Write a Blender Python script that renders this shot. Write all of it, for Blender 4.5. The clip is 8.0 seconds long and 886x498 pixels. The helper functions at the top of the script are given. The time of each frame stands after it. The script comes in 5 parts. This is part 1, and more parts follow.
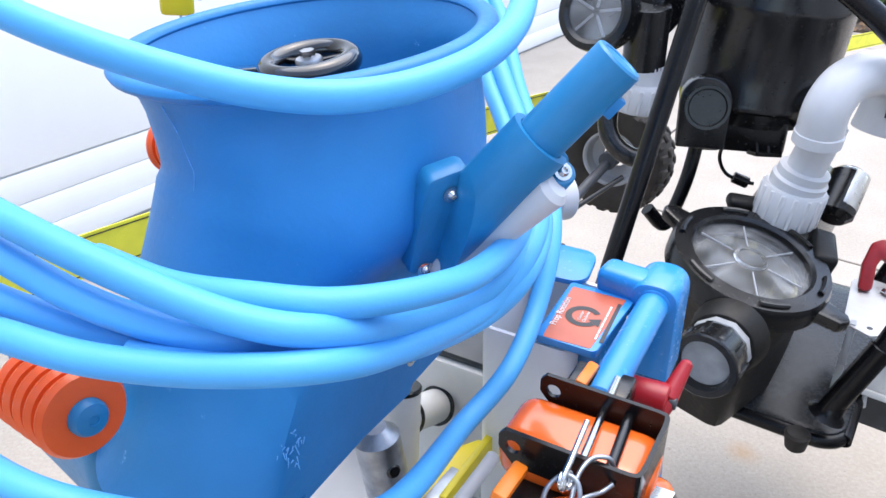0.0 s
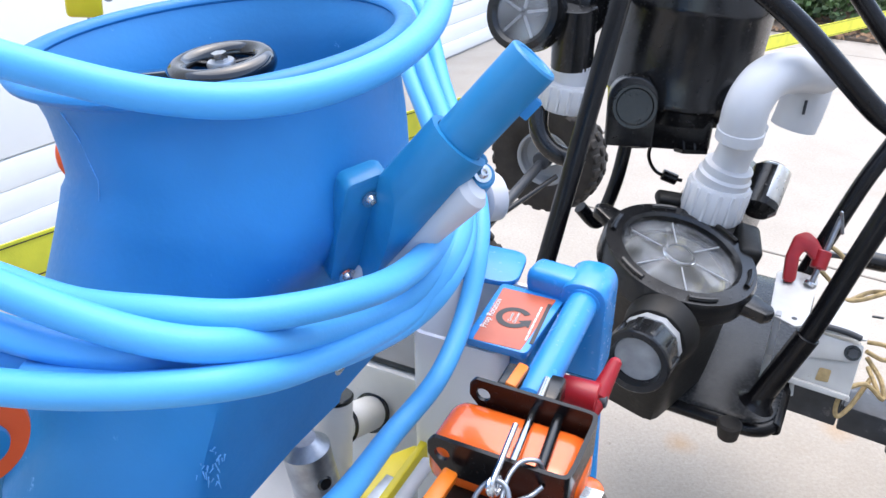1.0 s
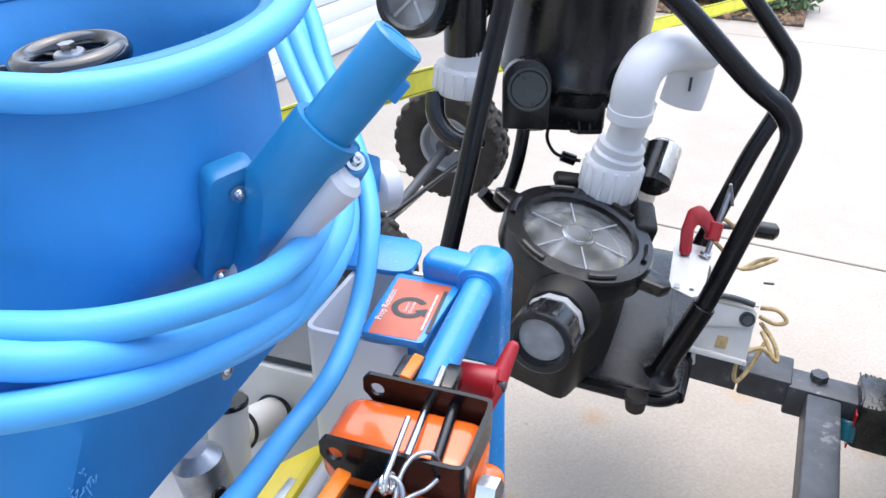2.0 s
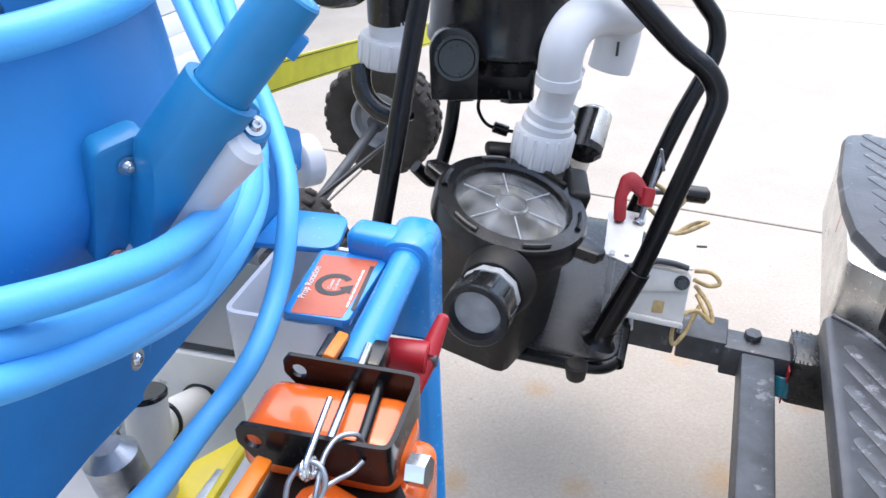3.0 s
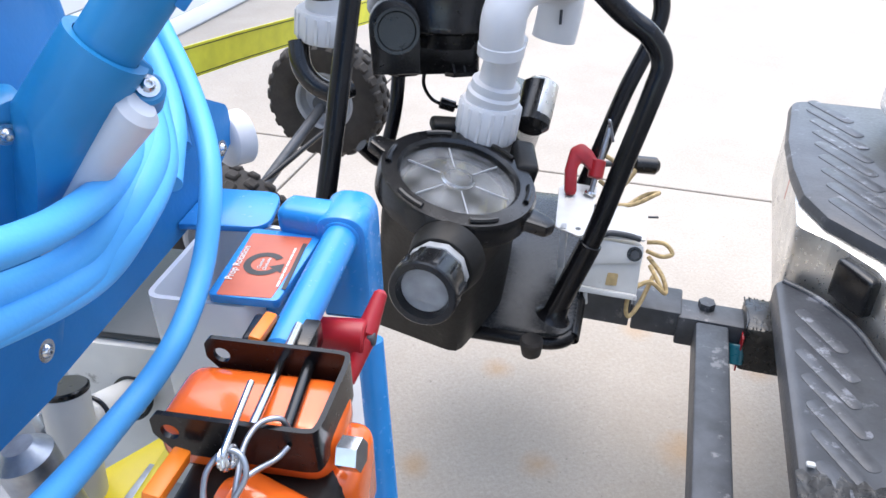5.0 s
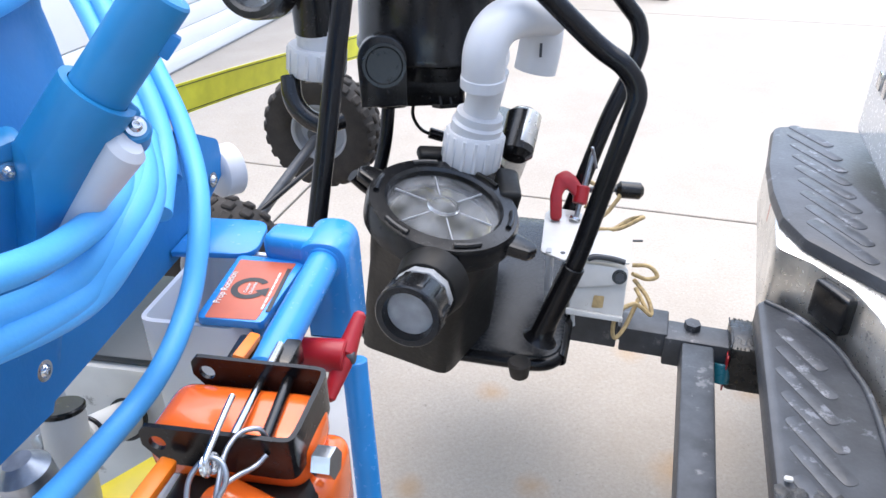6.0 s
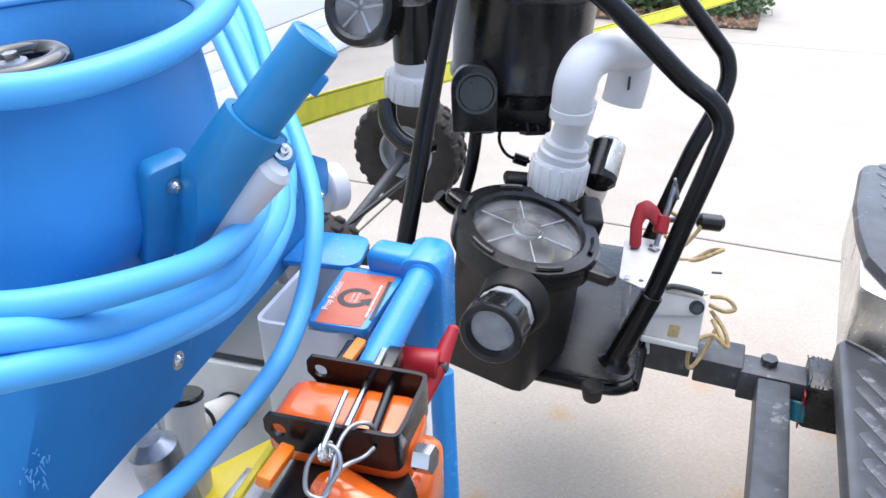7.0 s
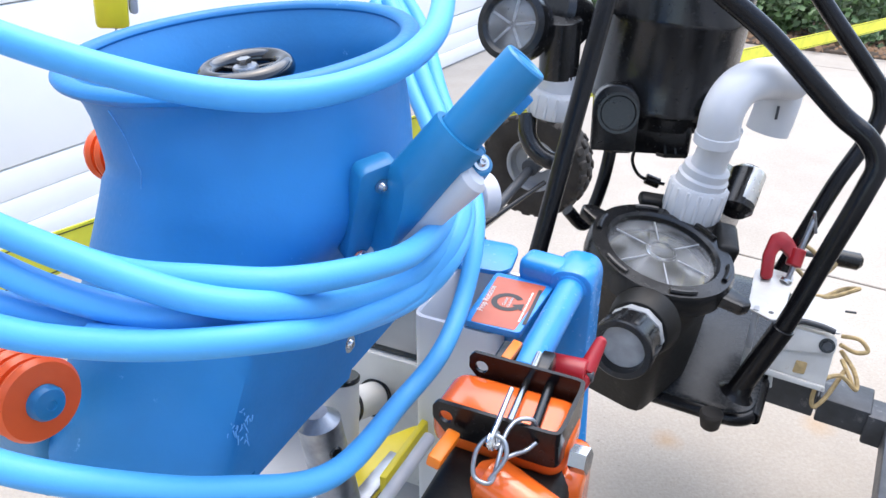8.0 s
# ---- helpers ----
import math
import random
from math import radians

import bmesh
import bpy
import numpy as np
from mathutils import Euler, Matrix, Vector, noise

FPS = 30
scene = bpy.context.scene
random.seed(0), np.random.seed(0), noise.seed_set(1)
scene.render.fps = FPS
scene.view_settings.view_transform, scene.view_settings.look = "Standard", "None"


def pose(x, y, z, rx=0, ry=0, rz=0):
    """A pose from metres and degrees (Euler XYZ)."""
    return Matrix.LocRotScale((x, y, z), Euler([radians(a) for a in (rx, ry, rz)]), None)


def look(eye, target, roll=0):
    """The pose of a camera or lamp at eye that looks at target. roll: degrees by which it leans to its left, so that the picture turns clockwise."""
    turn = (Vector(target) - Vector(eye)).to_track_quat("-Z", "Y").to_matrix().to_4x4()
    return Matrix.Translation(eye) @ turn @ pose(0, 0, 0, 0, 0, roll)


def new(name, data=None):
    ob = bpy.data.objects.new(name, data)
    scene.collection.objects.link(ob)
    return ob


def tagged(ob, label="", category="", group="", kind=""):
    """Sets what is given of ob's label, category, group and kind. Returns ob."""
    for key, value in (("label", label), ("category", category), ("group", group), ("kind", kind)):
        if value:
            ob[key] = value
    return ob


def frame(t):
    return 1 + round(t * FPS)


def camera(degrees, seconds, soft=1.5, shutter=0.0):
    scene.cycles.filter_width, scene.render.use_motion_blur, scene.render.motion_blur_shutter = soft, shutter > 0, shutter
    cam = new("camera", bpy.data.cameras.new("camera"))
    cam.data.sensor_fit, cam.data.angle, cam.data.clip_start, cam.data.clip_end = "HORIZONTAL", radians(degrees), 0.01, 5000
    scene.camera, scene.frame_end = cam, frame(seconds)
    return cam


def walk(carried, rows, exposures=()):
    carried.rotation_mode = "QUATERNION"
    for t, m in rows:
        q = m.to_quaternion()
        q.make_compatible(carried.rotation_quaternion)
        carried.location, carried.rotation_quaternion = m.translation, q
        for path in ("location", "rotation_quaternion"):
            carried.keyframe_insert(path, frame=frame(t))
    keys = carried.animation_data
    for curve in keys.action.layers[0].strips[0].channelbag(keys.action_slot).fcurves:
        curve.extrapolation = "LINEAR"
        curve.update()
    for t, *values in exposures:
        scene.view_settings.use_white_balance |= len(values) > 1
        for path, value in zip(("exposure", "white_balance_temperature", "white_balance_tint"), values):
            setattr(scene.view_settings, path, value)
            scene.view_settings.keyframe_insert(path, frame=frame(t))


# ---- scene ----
cam = camera(61.0, 8.0, soft=1.5)
PATH = [
    (0, (0.056, 0.087, 1.324), (0.018, 1.826, 0.336), -0.9),
    (0.5, (0.062, 0.091, 1.322), (0.092, 1.827, 0.331), -0.3),
    (1, (0.07, 0.096, 1.321), (0.183, 1.833, 0.336), -0.0),
    (1.5, (0.081, 0.102, 1.318), (0.298, 1.828, 0.33), -0.0),
    (2, (0.095, 0.107, 1.313), (0.423, 1.803, 0.305), 0.4),
    (3.5, (0.12, 0.127, 1.282), (0.629, 1.735, 0.208), 0.4),
    (4, (0.124, 0.13, 1.272), (0.664, 1.716, 0.179), 0.4),
    (4.5, (0.132, 0.132, 1.268), (0.675, 1.713, 0.169), 0.0),
    (5, (0.141, 0.133, 1.269), (0.697, 1.718, 0.184), 0.1),
    (5.2, (0.149, 0.131, 1.272), (0.716, 1.721, 0.198), -0.1),
    (6.3, (0.152, 0.082, 1.292), (0.704, 1.718, 0.281), -1.1),
    (6.5, (0.142, 0.079, 1.296), (0.666, 1.729, 0.294), -0.9),
    (7, (0.118, 0.058, 1.313), (0.513, 1.758, 0.336), -0.8),
    (7.5, (0.087, 0.039, 1.324), (0.366, 1.772, 0.366), -0.4),
    (8, (0.055, 0.033, 1.331), (0.2, 1.785, 0.377), 0.1),
]
walk(cam, [(t, look(eye, target, roll)) for t, eye, target, roll in PATH])

# ---- light: bright overcast sky over a driveway, partly blocked by an added slab ----
world = bpy.data.worlds.new("sky")
scene.world = world
world.use_nodes = True
wn = world.node_tree.nodes
sky = wn.new("ShaderNodeTexSky")
sky.sky_type, sky.sun_disc = "NISHITA", False
sky.sun_elevation, sky.sun_rotation = radians(75), radians(20)
sky.dust_density, sky.ozone_density = 2.0, 1.0
soft_sky = wn.new("ShaderNodeHueSaturation")
soft_sky.inputs["Saturation"].default_value = 0.9
world.node_tree.links.new(sky.outputs[0], soft_sky.inputs["Color"])
world.node_tree.links.new(soft_sky.outputs[0], wn["Background"].inputs[0])
wn["Background"].inputs[1].default_value = 0.15
sun = new("sun", bpy.data.lights.new("sun", "SUN"))
sun.data.energy, sun.data.angle, sun.data.color = 0.8, radians(80), (0.98, 0.99, 1.0)
sun.matrix_world = look((0.6, 1.6, 6.3), (0, 0, 0))
scene.view_settings.exposure = 1.88

# ---- materials ----
def material(name, colour, rough=0.5, metal=0.0, scale=20.0, vary=0.12, bump=0.05, bump_scale=150.0, wear=None, wear_at=0.66, wear_scale=18.0, coat=0.0, spec=0.5):
    """Painted, moulded or metal surface: two scales of tone, fine relief and patches of wear."""
    m = bpy.data.materials.new(name)
    m.use_nodes = True
    n, l = m.node_tree.nodes, m.node_tree.links
    b = n["Principled BSDF"]
    b.inputs["Metallic"].default_value = metal
    b.inputs["Coat Weight"].default_value = coat
    b.inputs["Specular IOR Level"].default_value = spec
    co = n.new("ShaderNodeTexCoord").outputs["Object"]
    big, fine = n.new("ShaderNodeTexNoise"), n.new("ShaderNodeTexNoise")
    for t, s, d in ((big, scale, 4), (fine, bump_scale, 3)):
        t.inputs["Scale"].default_value, t.inputs["Detail"].default_value = s, d
        l.new(co, t.inputs["Vector"])
    ramp = n.new("ShaderNodeValToRGB")
    e = ramp.color_ramp.elements
    e[0].position, e[1].position = 0.3, 0.7
    e[0].color = (*[c * (1 - vary) for c in colour], 1)
    e[1].color = (*[min(1, c * (1 + vary)) for c in colour], 1)
    l.new(big.outputs[0], ramp.inputs[0])
    out = ramp.outputs[0]
    if wear:
        patch = n.new("ShaderNodeTexNoise")
        patch.inputs["Scale"].default_value, patch.inputs["Detail"].default_value, patch.inputs["Roughness"].default_value = wear_scale, 8, 0.7
        l.new(co, patch.inputs["Vector"])
        edge = n.new("ShaderNodeMapRange")
        edge.inputs[1].default_value, edge.inputs[2].default_value = wear_at, wear_at + 0.06
        l.new(patch.outputs[0], edge.inputs[0])
        mix = n.new("ShaderNodeMix")
        mix.data_type = "RGBA"
        l.new(edge.outputs[0], mix.inputs[0])
        l.new(out, mix.inputs[6])
        mix.inputs[7].default_value = (*wear, 1)
        out = mix.outputs[2]
    l.new(out, b.inputs["Base Color"])
    rr = n.new("ShaderNodeMapRange")
    rr.inputs[3].default_value, rr.inputs[4].default_value = max(0.02, rough - 0.1), min(1, rough + 0.1)
    l.new(fine.outputs[0], rr.inputs[0])
    l.new(rr.outputs[0], b.inputs["Roughness"])
    if bump:
        bp = n.new("ShaderNodeBump")
        bp.inputs["Strength"].default_value, bp.inputs["Distance"].default_value = bump, 0.002
        l.new(fine.outputs[0], bp.inputs["Height"])
        l.new(bp.outputs[0], b.inputs["Normal"])
    return m


BLUE = material("moulded blue polyethylene", (0.018, 0.185, 0.455), 0.45, spec=0.35, scale=7, vary=0.2, bump=0.10, bump_scale=220, wear=(0.20, 0.46, 0.82), wear_at=0.66, wear_scale=34)
BLUE_PART = material("blue machined plastic", (0.013, 0.185, 0.40), 0.40, scale=30, vary=0.10, bump=0.06, wear=(0.18, 0.42, 0.66), wear_at=0.69, wear_scale=40)
BLUE_PAINT = material("glossy blue paint", (0.028, 0.24, 0.60), 0.24, scale=25, vary=0.06, bump=0, wear=(0.16, 0.4, 0.66), wear_at=0.75, wear_scale=60)
BLUE_PALE = material("scuffed pale blue", (0.12, 0.36, 0.70), 0.6, scale=60, vary=0.2, bump=0.1)
HOSE = material("pale blue rubber hose", (0.075, 0.372, 0.75), 0.5, scale=14, vary=0.05, bump=0.08, bump_scale=400)
ORANGE = material("orange plastic", (0.82, 0.105, 0.018), 0.36, scale=20, vary=0.08, bump=0.03)
AMBER = material("amber plastic", (0.78, 0.19, 0.012), 0.4, scale=20, vary=0.06, bump=0.02)
ORANGE_PAINT = material("glossy orange paint", (0.74, 0.125, 0.016), 0.18, scale=20, vary=0.05, bump=0.02, coat=0.4)
RED = material("red enamel", (0.32, 0.010, 0.016), 0.35, scale=40, vary=0.15, bump=0.05, wear=(0.3, 0.05, 0.05), wear_at=0.7)
BLACK = material("black plastic", (0.006, 0.006, 0.0065), 0.24, scale=25, vary=0.3, bump=0.03, wear=(0.035, 0.034, 0.032), wear_at=0.68)
GLOSS_BLACK = material("glossy black moulding", (0.005, 0.005, 0.006), 0.12, scale=25, vary=0.2, bump=0, coat=0.6)
BLACK_PAINT = material("black powder coat", (0.005, 0.005, 0.006), 0.24, scale=30, vary=0.3, bump=0.02, bump_scale=300, spec=0.3, wear=(0.03, 0.03, 0.03), wear_at=0.7)
PLATE_BLACK = material("dull black platform coat", (0.014, 0.016, 0.019), 0.27, scale=14, vary=0.35, bump=0.02, spec=0.25, wear=(0.026, 0.028, 0.031), wear_at=0.66)
DULL_BLACK = material("dusty black moulding", (0.008, 0.0076, 0.007), 0.46, spec=0.25, scale=18, vary=0.35, bump=0.15, wear=(0.024, 0.022, 0.018), wear_at=0.60, wear_scale=30)
RUBBER = material("tyre rubber", (0.030, 0.025, 0.021), 0.8, scale=30, vary=0.3, bump=0.2)
STEEL_DARK = material("worn dark steel", (0.055, 0.06, 0.069), 0.5, metal=0.3, scale=25, vary=0.3, bump=0.15, wear=(0.17, 0.17, 0.18), wear_at=0.60)
CHROME = material("stainless", (0.62, 0.62, 0.62), 0.2, metal=1.0, scale=60, vary=0.1, bump=0.02)
# pale beige base stands in for bright ground mirrored in the bumper
CHROME_DULL = material("chrome with pale reflection tint", (0.66, 0.64, 0.60), 0.3, metal=0.85, scale=18, vary=0.18, bump=0.01, wear=(0.25, 0.24, 0.24), wear_at=0.64, wear_scale=14)
GALV = material("galvanised steel", (0.33, 0.35, 0.38), 0.36, metal=0.9, scale=70, vary=0.25, bump=0.08)
WHITE = material("white pvc", (0.60, 0.60, 0.61), 0.35, scale=20, vary=0.04, bump=0.03, wear=(0.6, 0.58, 0.54), wear_at=0.70)
GREY_MID = material("dull grey plastic", (0.30, 0.31, 0.32), 0.42, scale=30, vary=0.3, bump=0.08)
NYLON = material("milky nylon", (0.52, 0.52, 0.54), 0.42, scale=20, vary=0.04, bump=0.03)
WHITE_METAL = material("grubby white sheet metal", (0.56, 0.56, 0.55), 0.35, scale=25, vary=0.08, bump=0.04, wear=(0.36, 0.33, 0.30), wear_at=0.63, wear_scale=22)
DIRTY_WHITE = material("scuffed off-white paint", (0.60, 0.59, 0.56), 0.5, scale=12, vary=0.12, bump=0.08, wear=(0.25, 0.24, 0.22), wear_at=0.62)
GREY_SHEET = material("grey sheet", (0.36, 0.37, 0.39), 0.5, scale=12, vary=0.12, bump=0.05, wear=(0.2, 0.2, 0.2), wear_at=0.66)
YELLOW = material("yellow webbing", (0.86, 0.80, 0.06), 0.6, scale=30, vary=0.1, bump=0.25, bump_scale=600)
YELLOW_PAINT = material("yellow paint", (0.75, 0.60, 0.02), 0.4, scale=20, vary=0.12, bump=0.05)
THREAD = material("black thread", (0.02, 0.02, 0.02), 0.8)
LABEL_RED = material("faded orange label", (0.44, 0.10, 0.05), 0.35, scale=30, vary=0.10, bump=0.02)
INK = material("black ink", (0.02, 0.018, 0.016), 0.4)
INK_WHITE = material("white ink", (0.75, 0.72, 0.68), 0.4)
CORD = material("tan cord", (0.42, 0.31, 0.15), 0.7, scale=90, vary=0.25, bump=0.3, bump_scale=500)
DOOR_WHITE = material("white door paint", (0.82, 0.82, 0.82), 0.45, scale=3, vary=0.03, bump=0.02)
CAR_WHITE = material("white car paint", (0.78, 0.79, 0.80), 0.25, scale=3, vary=0.02, bump=0.0, coat=0.5)
PAD = material("weathered black bumper plastic", (0.052, 0.056, 0.064), 0.4, scale=14, vary=0.35, bump=0.2, wear=(0.16, 0.168, 0.19), wear_at=0.61, wear_scale=18)
PAD_WORN = material("rubbed grey bumper tread", (0.060, 0.065, 0.075), 0.42, scale=30, vary=0.35, bump=0.2, wear=(0.20, 0.21, 0.235), wear_at=0.56, wear_scale=22)
TAPE = material("black tape", (0.010, 0.010, 0.010), 0.28, scale=50, vary=0.4, bump=1.0, bump_scale=55)
BASKET = material("dim yellowish basket", (0.10, 0.095, 0.055), 0.35, scale=14, vary=0.6, bump=0.1, wear=(0.30, 0.26, 0.08), wear_at=0.55, wear_scale=12)
LID_TEAL = material("dark teal plastic", (0.012, 0.022, 0.03), 0.35)
TEAL = material("teal plastic", (0.01, 0.10, 0.14), 0.3)
SOIL = material("bed soil", (0.10, 0.075, 0.055), 0.9, scale=8, vary=0.4, bump=0.6, bump_scale=40)
LITTER = material("dry brown leaves", (0.20, 0.115, 0.06), 0.8, scale=9, vary=0.5, bump=0)
LEAF = material("leaf", (0.06, 0.11, 0.03), 0.5, scale=6, vary=0.5, bump=0.0)
PLASTER = material("plain plaster", (0.7, 0.69, 0.66), 0.8, scale=4, vary=0.05, bump=0.1)


def clear_plastic():
    m = bpy.data.materials.new("clear scratched lid with painted sky sheen")
    m.use_nodes = True
    b = m.node_tree.nodes["Principled BSDF"]
    b.inputs["Base Color"].default_value = (0.80, 0.82, 0.85, 1)
    b.inputs["IOR"].default_value = 1.45
    n, l = m.node_tree.nodes, m.node_tree.links
    t = n.new("ShaderNodeTexNoise")
    t.inputs["Scale"].default_value, t.inputs["Detail"].default_value = 22, 6
    l.new(n.new("ShaderNodeTexCoord").outputs["Object"], t.inputs["Vector"])
    r = n.new("ShaderNodeMapRange")
    r.inputs[1].default_value, r.inputs[2].default_value = 0.35, 0.7
    r.inputs[3].default_value, r.inputs[4].default_value = 0.0, 0.10
    l.new(t.outputs[0], r.inputs[0])
    # patchy whitish film stands in for the sky reflected on the lid
    sky_sheen = n.new("ShaderNodeMapRange")
    sky_sheen.inputs[1].default_value, sky_sheen.inputs[2].default_value = 0.38, 0.66
    sky_sheen.inputs[3].default_value, sky_sheen.inputs[4].default_value = 0.97, 0.86
    l.new(t.outputs[0], sky_sheen.inputs[0])
    l.new(sky_sheen.outputs[0], b.inputs["Transmission Weight"])
    l.new(r.outputs[0], b.inputs["Roughness"])
    return m


CLEAR = clear_plastic()


def concrete():
    """Pale broom-finished concrete with fine grain, blotches and rust drips."""
    m = bpy.data.materials.new("driveway concrete")
    m.use_nodes = True
    n, l = m.node_tree.nodes, m.node_tree.links
    b = n["Principled BSDF"]
    b.inputs["Roughness"].default_value = 0.85
    geo = n.new("ShaderNodeNewGeometry").outputs["Position"]

    def noise_at(scale, detail, rough=0.6):
        t = n.new("ShaderNodeTexNoise")
        t.inputs["Scale"].default_value, t.inputs["Detail"].default_value, t.inputs["Roughness"].default_value = scale, detail, rough
        l.new(geo, t.inputs["Vector"])
        return t.outputs[0]

    def mix(fac, a, c):
        x = n.new("ShaderNodeMix")
        x.data_type = "RGBA"
        l.new(fac, x.inputs[0])
        for s, v in ((6, a), (7, c)):
            if isinstance(v, tuple):
                x.inputs[s].default_value = (*v, 1)
            else:
                l.new(v, x.inputs[s])
        return x.outputs[2]

    def span(v, lo, hi, to=1.0):
        r = n.new("ShaderNodeMapRange")
        r.inputs[1].default_value, r.inputs[2].default_value, r.inputs[4].default_value = lo, hi, to
        l.new(v, r.inputs[0])
        return r.outputs[0]

    c = mix(span(noise_at(2.2, 5), 0.35, 0.65), (0.375, 0.330, 0.278), (0.435, 0.388, 0.335))
    c = mix(span(noise_at(110, 4, 0.8), 0.35, 0.75, 0.55), c, (0.215, 0.19, 0.16))
    c = mix(span(noise_at(60, 3), 0.58, 0.72, 0.6), c, (0.40, 0.37, 0.325))
    c = mix(span(noise_at(6, 6, 0.7), 0.5, 0.8, 0.35), c, (0.30, 0.25, 0.19))
    c = mix(span(noise_at(70, 2), 0.70, 0.74, 0.5), c, (0.14, 0.12, 0.10))
    wob = noise_at(14, 4)
    for x, y, r in STAINS:
        d = n.new("ShaderNodeVectorMath")
        d.operation = "DISTANCE"
        l.new(geo, d.inputs[0])
        d.inputs[1].default_value = (x, y, 0)
        a = n.new("ShaderNodeMath")
        a.operation = "MULTIPLY_ADD"
        l.new(wob, a.inputs[0])
        a.inputs[1].default_value = r * 1.3
        l.new(d.outputs["Value"], a.inputs[2])
        near = n.new("ShaderNodeMapRange")
        near.inputs[1].default_value, near.inputs[2].default_value = r * 1.75, r * 0.75
        near.inputs[3].default_value, near.inputs[4].default_value = 0.0, 0.42
        l.new(a.outputs[0], near.inputs[0])
        c = mix(near.outputs[0], c, (0.40, 0.22, 0.07))
    l.new(c, b.inputs["Base Color"])
    bp = n.new("ShaderNodeBump")
    bp.inputs["Strength"].default_value, bp.inputs["Distance"].default_value = 0.35, 0.004
    l.new(noise_at(120, 4), bp.inputs["Height"])
    l.new(bp.outputs[0], b.inputs["Normal"])
    return m


STAINS = [(0.735, 1.42, 0.045), (0.70, 1.11, 0.045), (1.02, 1.04, 0.07), (0.45, 1.20, 0.04), (1.15, 1.45, 0.05), (0.35, 0.95, 0.04), (1.35, 1.2, 0.05)]
CONCRETE = concrete()


# ---- builders ----
def thing(name, base, label, category, group="", kind=""):
    ob = new(name)
    ob.empty_display_size = 0.02
    ob.location = base
    return tagged(ob, label, category, group, kind)


def part(name, bm, mat, parent=None, label="", smooth=True):
    """Links a bmesh, made in world places, as one mesh object under a thing or part."""
    me = bpy.data.meshes.new(name)
    org = Vector((0, 0, 0))
    p = parent
    while p is not None:
        org += p.location
        p = p.parent
    bmesh.ops.recalc_face_normals(bm, faces=bm.faces)
    bmesh.ops.translate(bm, verts=bm.verts, vec=-org)
    bm.to_mesh(me)
    bm.free()
    me.materials.append(mat)
    if smooth:
        me.shade_smooth()
        me.set_sharp_from_angle(angle=radians(38))
    ob = new(name, me)
    ob.parent = parent
    return tagged(ob, label)


def single(name, bm, mat, label, category, group="", kind=""):
    return tagged(part(name, bm, mat), label, category, group, kind)


def joined(*bms):
    out = bmesh.new()
    for b in bms:
        me = bpy.data.meshes.new("t")
        b.to_mesh(me)
        b.free()
        out.from_mesh(me)
        bpy.data.meshes.remove(me)
    return out


def bevelled(bm, w, seg=2):
    if w > 0:
        es = [e for e in bm.edges if len(e.link_faces) == 2 and e.calc_face_angle(0) > 0.6]
        bmesh.ops.bevel(bm, geom=es, offset=w, segments=seg, affect="EDGES", profile=0.5)
    return bm


def box(size, m, bevel=0.003, seg=2):
    bm = bmesh.new()
    bmesh.ops.create_cube(bm, size=1.0)
    bmesh.ops.scale(bm, vec=size, verts=bm.verts)
    bevelled(bm, bevel, seg)
    bm.transform(m)
    return bm


def aim(p0, p1, up=(0, 0, 1)):
    """Pose at p0 whose z axis points at p1; x is as near level as it can be."""
    z = (Vector(p1) - Vector(p0)).normalized()
    x = Vector(up).cross(z)
    x = Vector((1, 0, 0)) if x.length < 1e-4 else x.normalized()
    y = z.cross(x)
    m = Matrix((x, y, z)).transposed().to_4x4()
    m.translation = p0
    return m


def facing(origin, normal, along):
    """Pose whose z is normal and whose x runs along the given way."""
    z = Vector(normal).normalized()
    x = Vector(along)
    x = (x - z * x.dot(z)).normalized()
    m = Matrix((x, z.cross(x), z)).transposed().to_4x4()
    m.translation = origin
    return m


def revolve(profile, m, seg=40, close=False):
    """Turns (radius, height) pairs round the pose's z axis."""
    bm = bmesh.new()
    rings = []
    for r, h in profile:
        if r < 1e-6:
            rings.append([bm.verts.new((0, 0, h))])
        else:
            rings.append([bm.verts.new((r * math.cos(2 * math.pi * k / seg), r * math.sin(2 * math.pi * k / seg), h)) for k in range(seg)])
    pairs = list(zip(rings, rings[1:])) + ([(rings[-1], rings[0])] if close else [])
    for a, b in pairs:
        for k in range(seg):
            vs = [a[k % len(a)], a[(k + 1) % len(a)], b[(k + 1) % len(b)], b[k % len(b)]]
            vs = list(dict.fromkeys(vs))
            if len(vs) > 2:
                bm.faces.new(vs)
    bm.transform(m)
    return bm


def cyl(r, p0, p1, seg=28, r1=None, bevel=0.0015):
    h = (Vector(p1) - Vector(p0)).length
    r1 = r if r1 is None else r1
    b = min(bevel, h / 3, r / 2, r1 / 2)
    return revolve([(0, 0), (r - b, 0), (r, b), (r1, h - b), (r1 - b, h), (0, h)], aim(p0, p1), seg)


def pipe(r, ri, p0, p1, seg=32):
    h = (Vector(p1) - Vector(p0)).length
    return revolve([(ri, 0), (r, 0), (r, h), (ri, h)], aim(p0, p1), seg, close=True)


def ring(major, minor, m, seg=48, minor_seg=12):
    return revolve([(major + minor * math.cos(a), minor * math.sin(a)) for a in [2 * math.pi * k / minor_seg for k in range(minor_seg)]], m, seg, close=True)


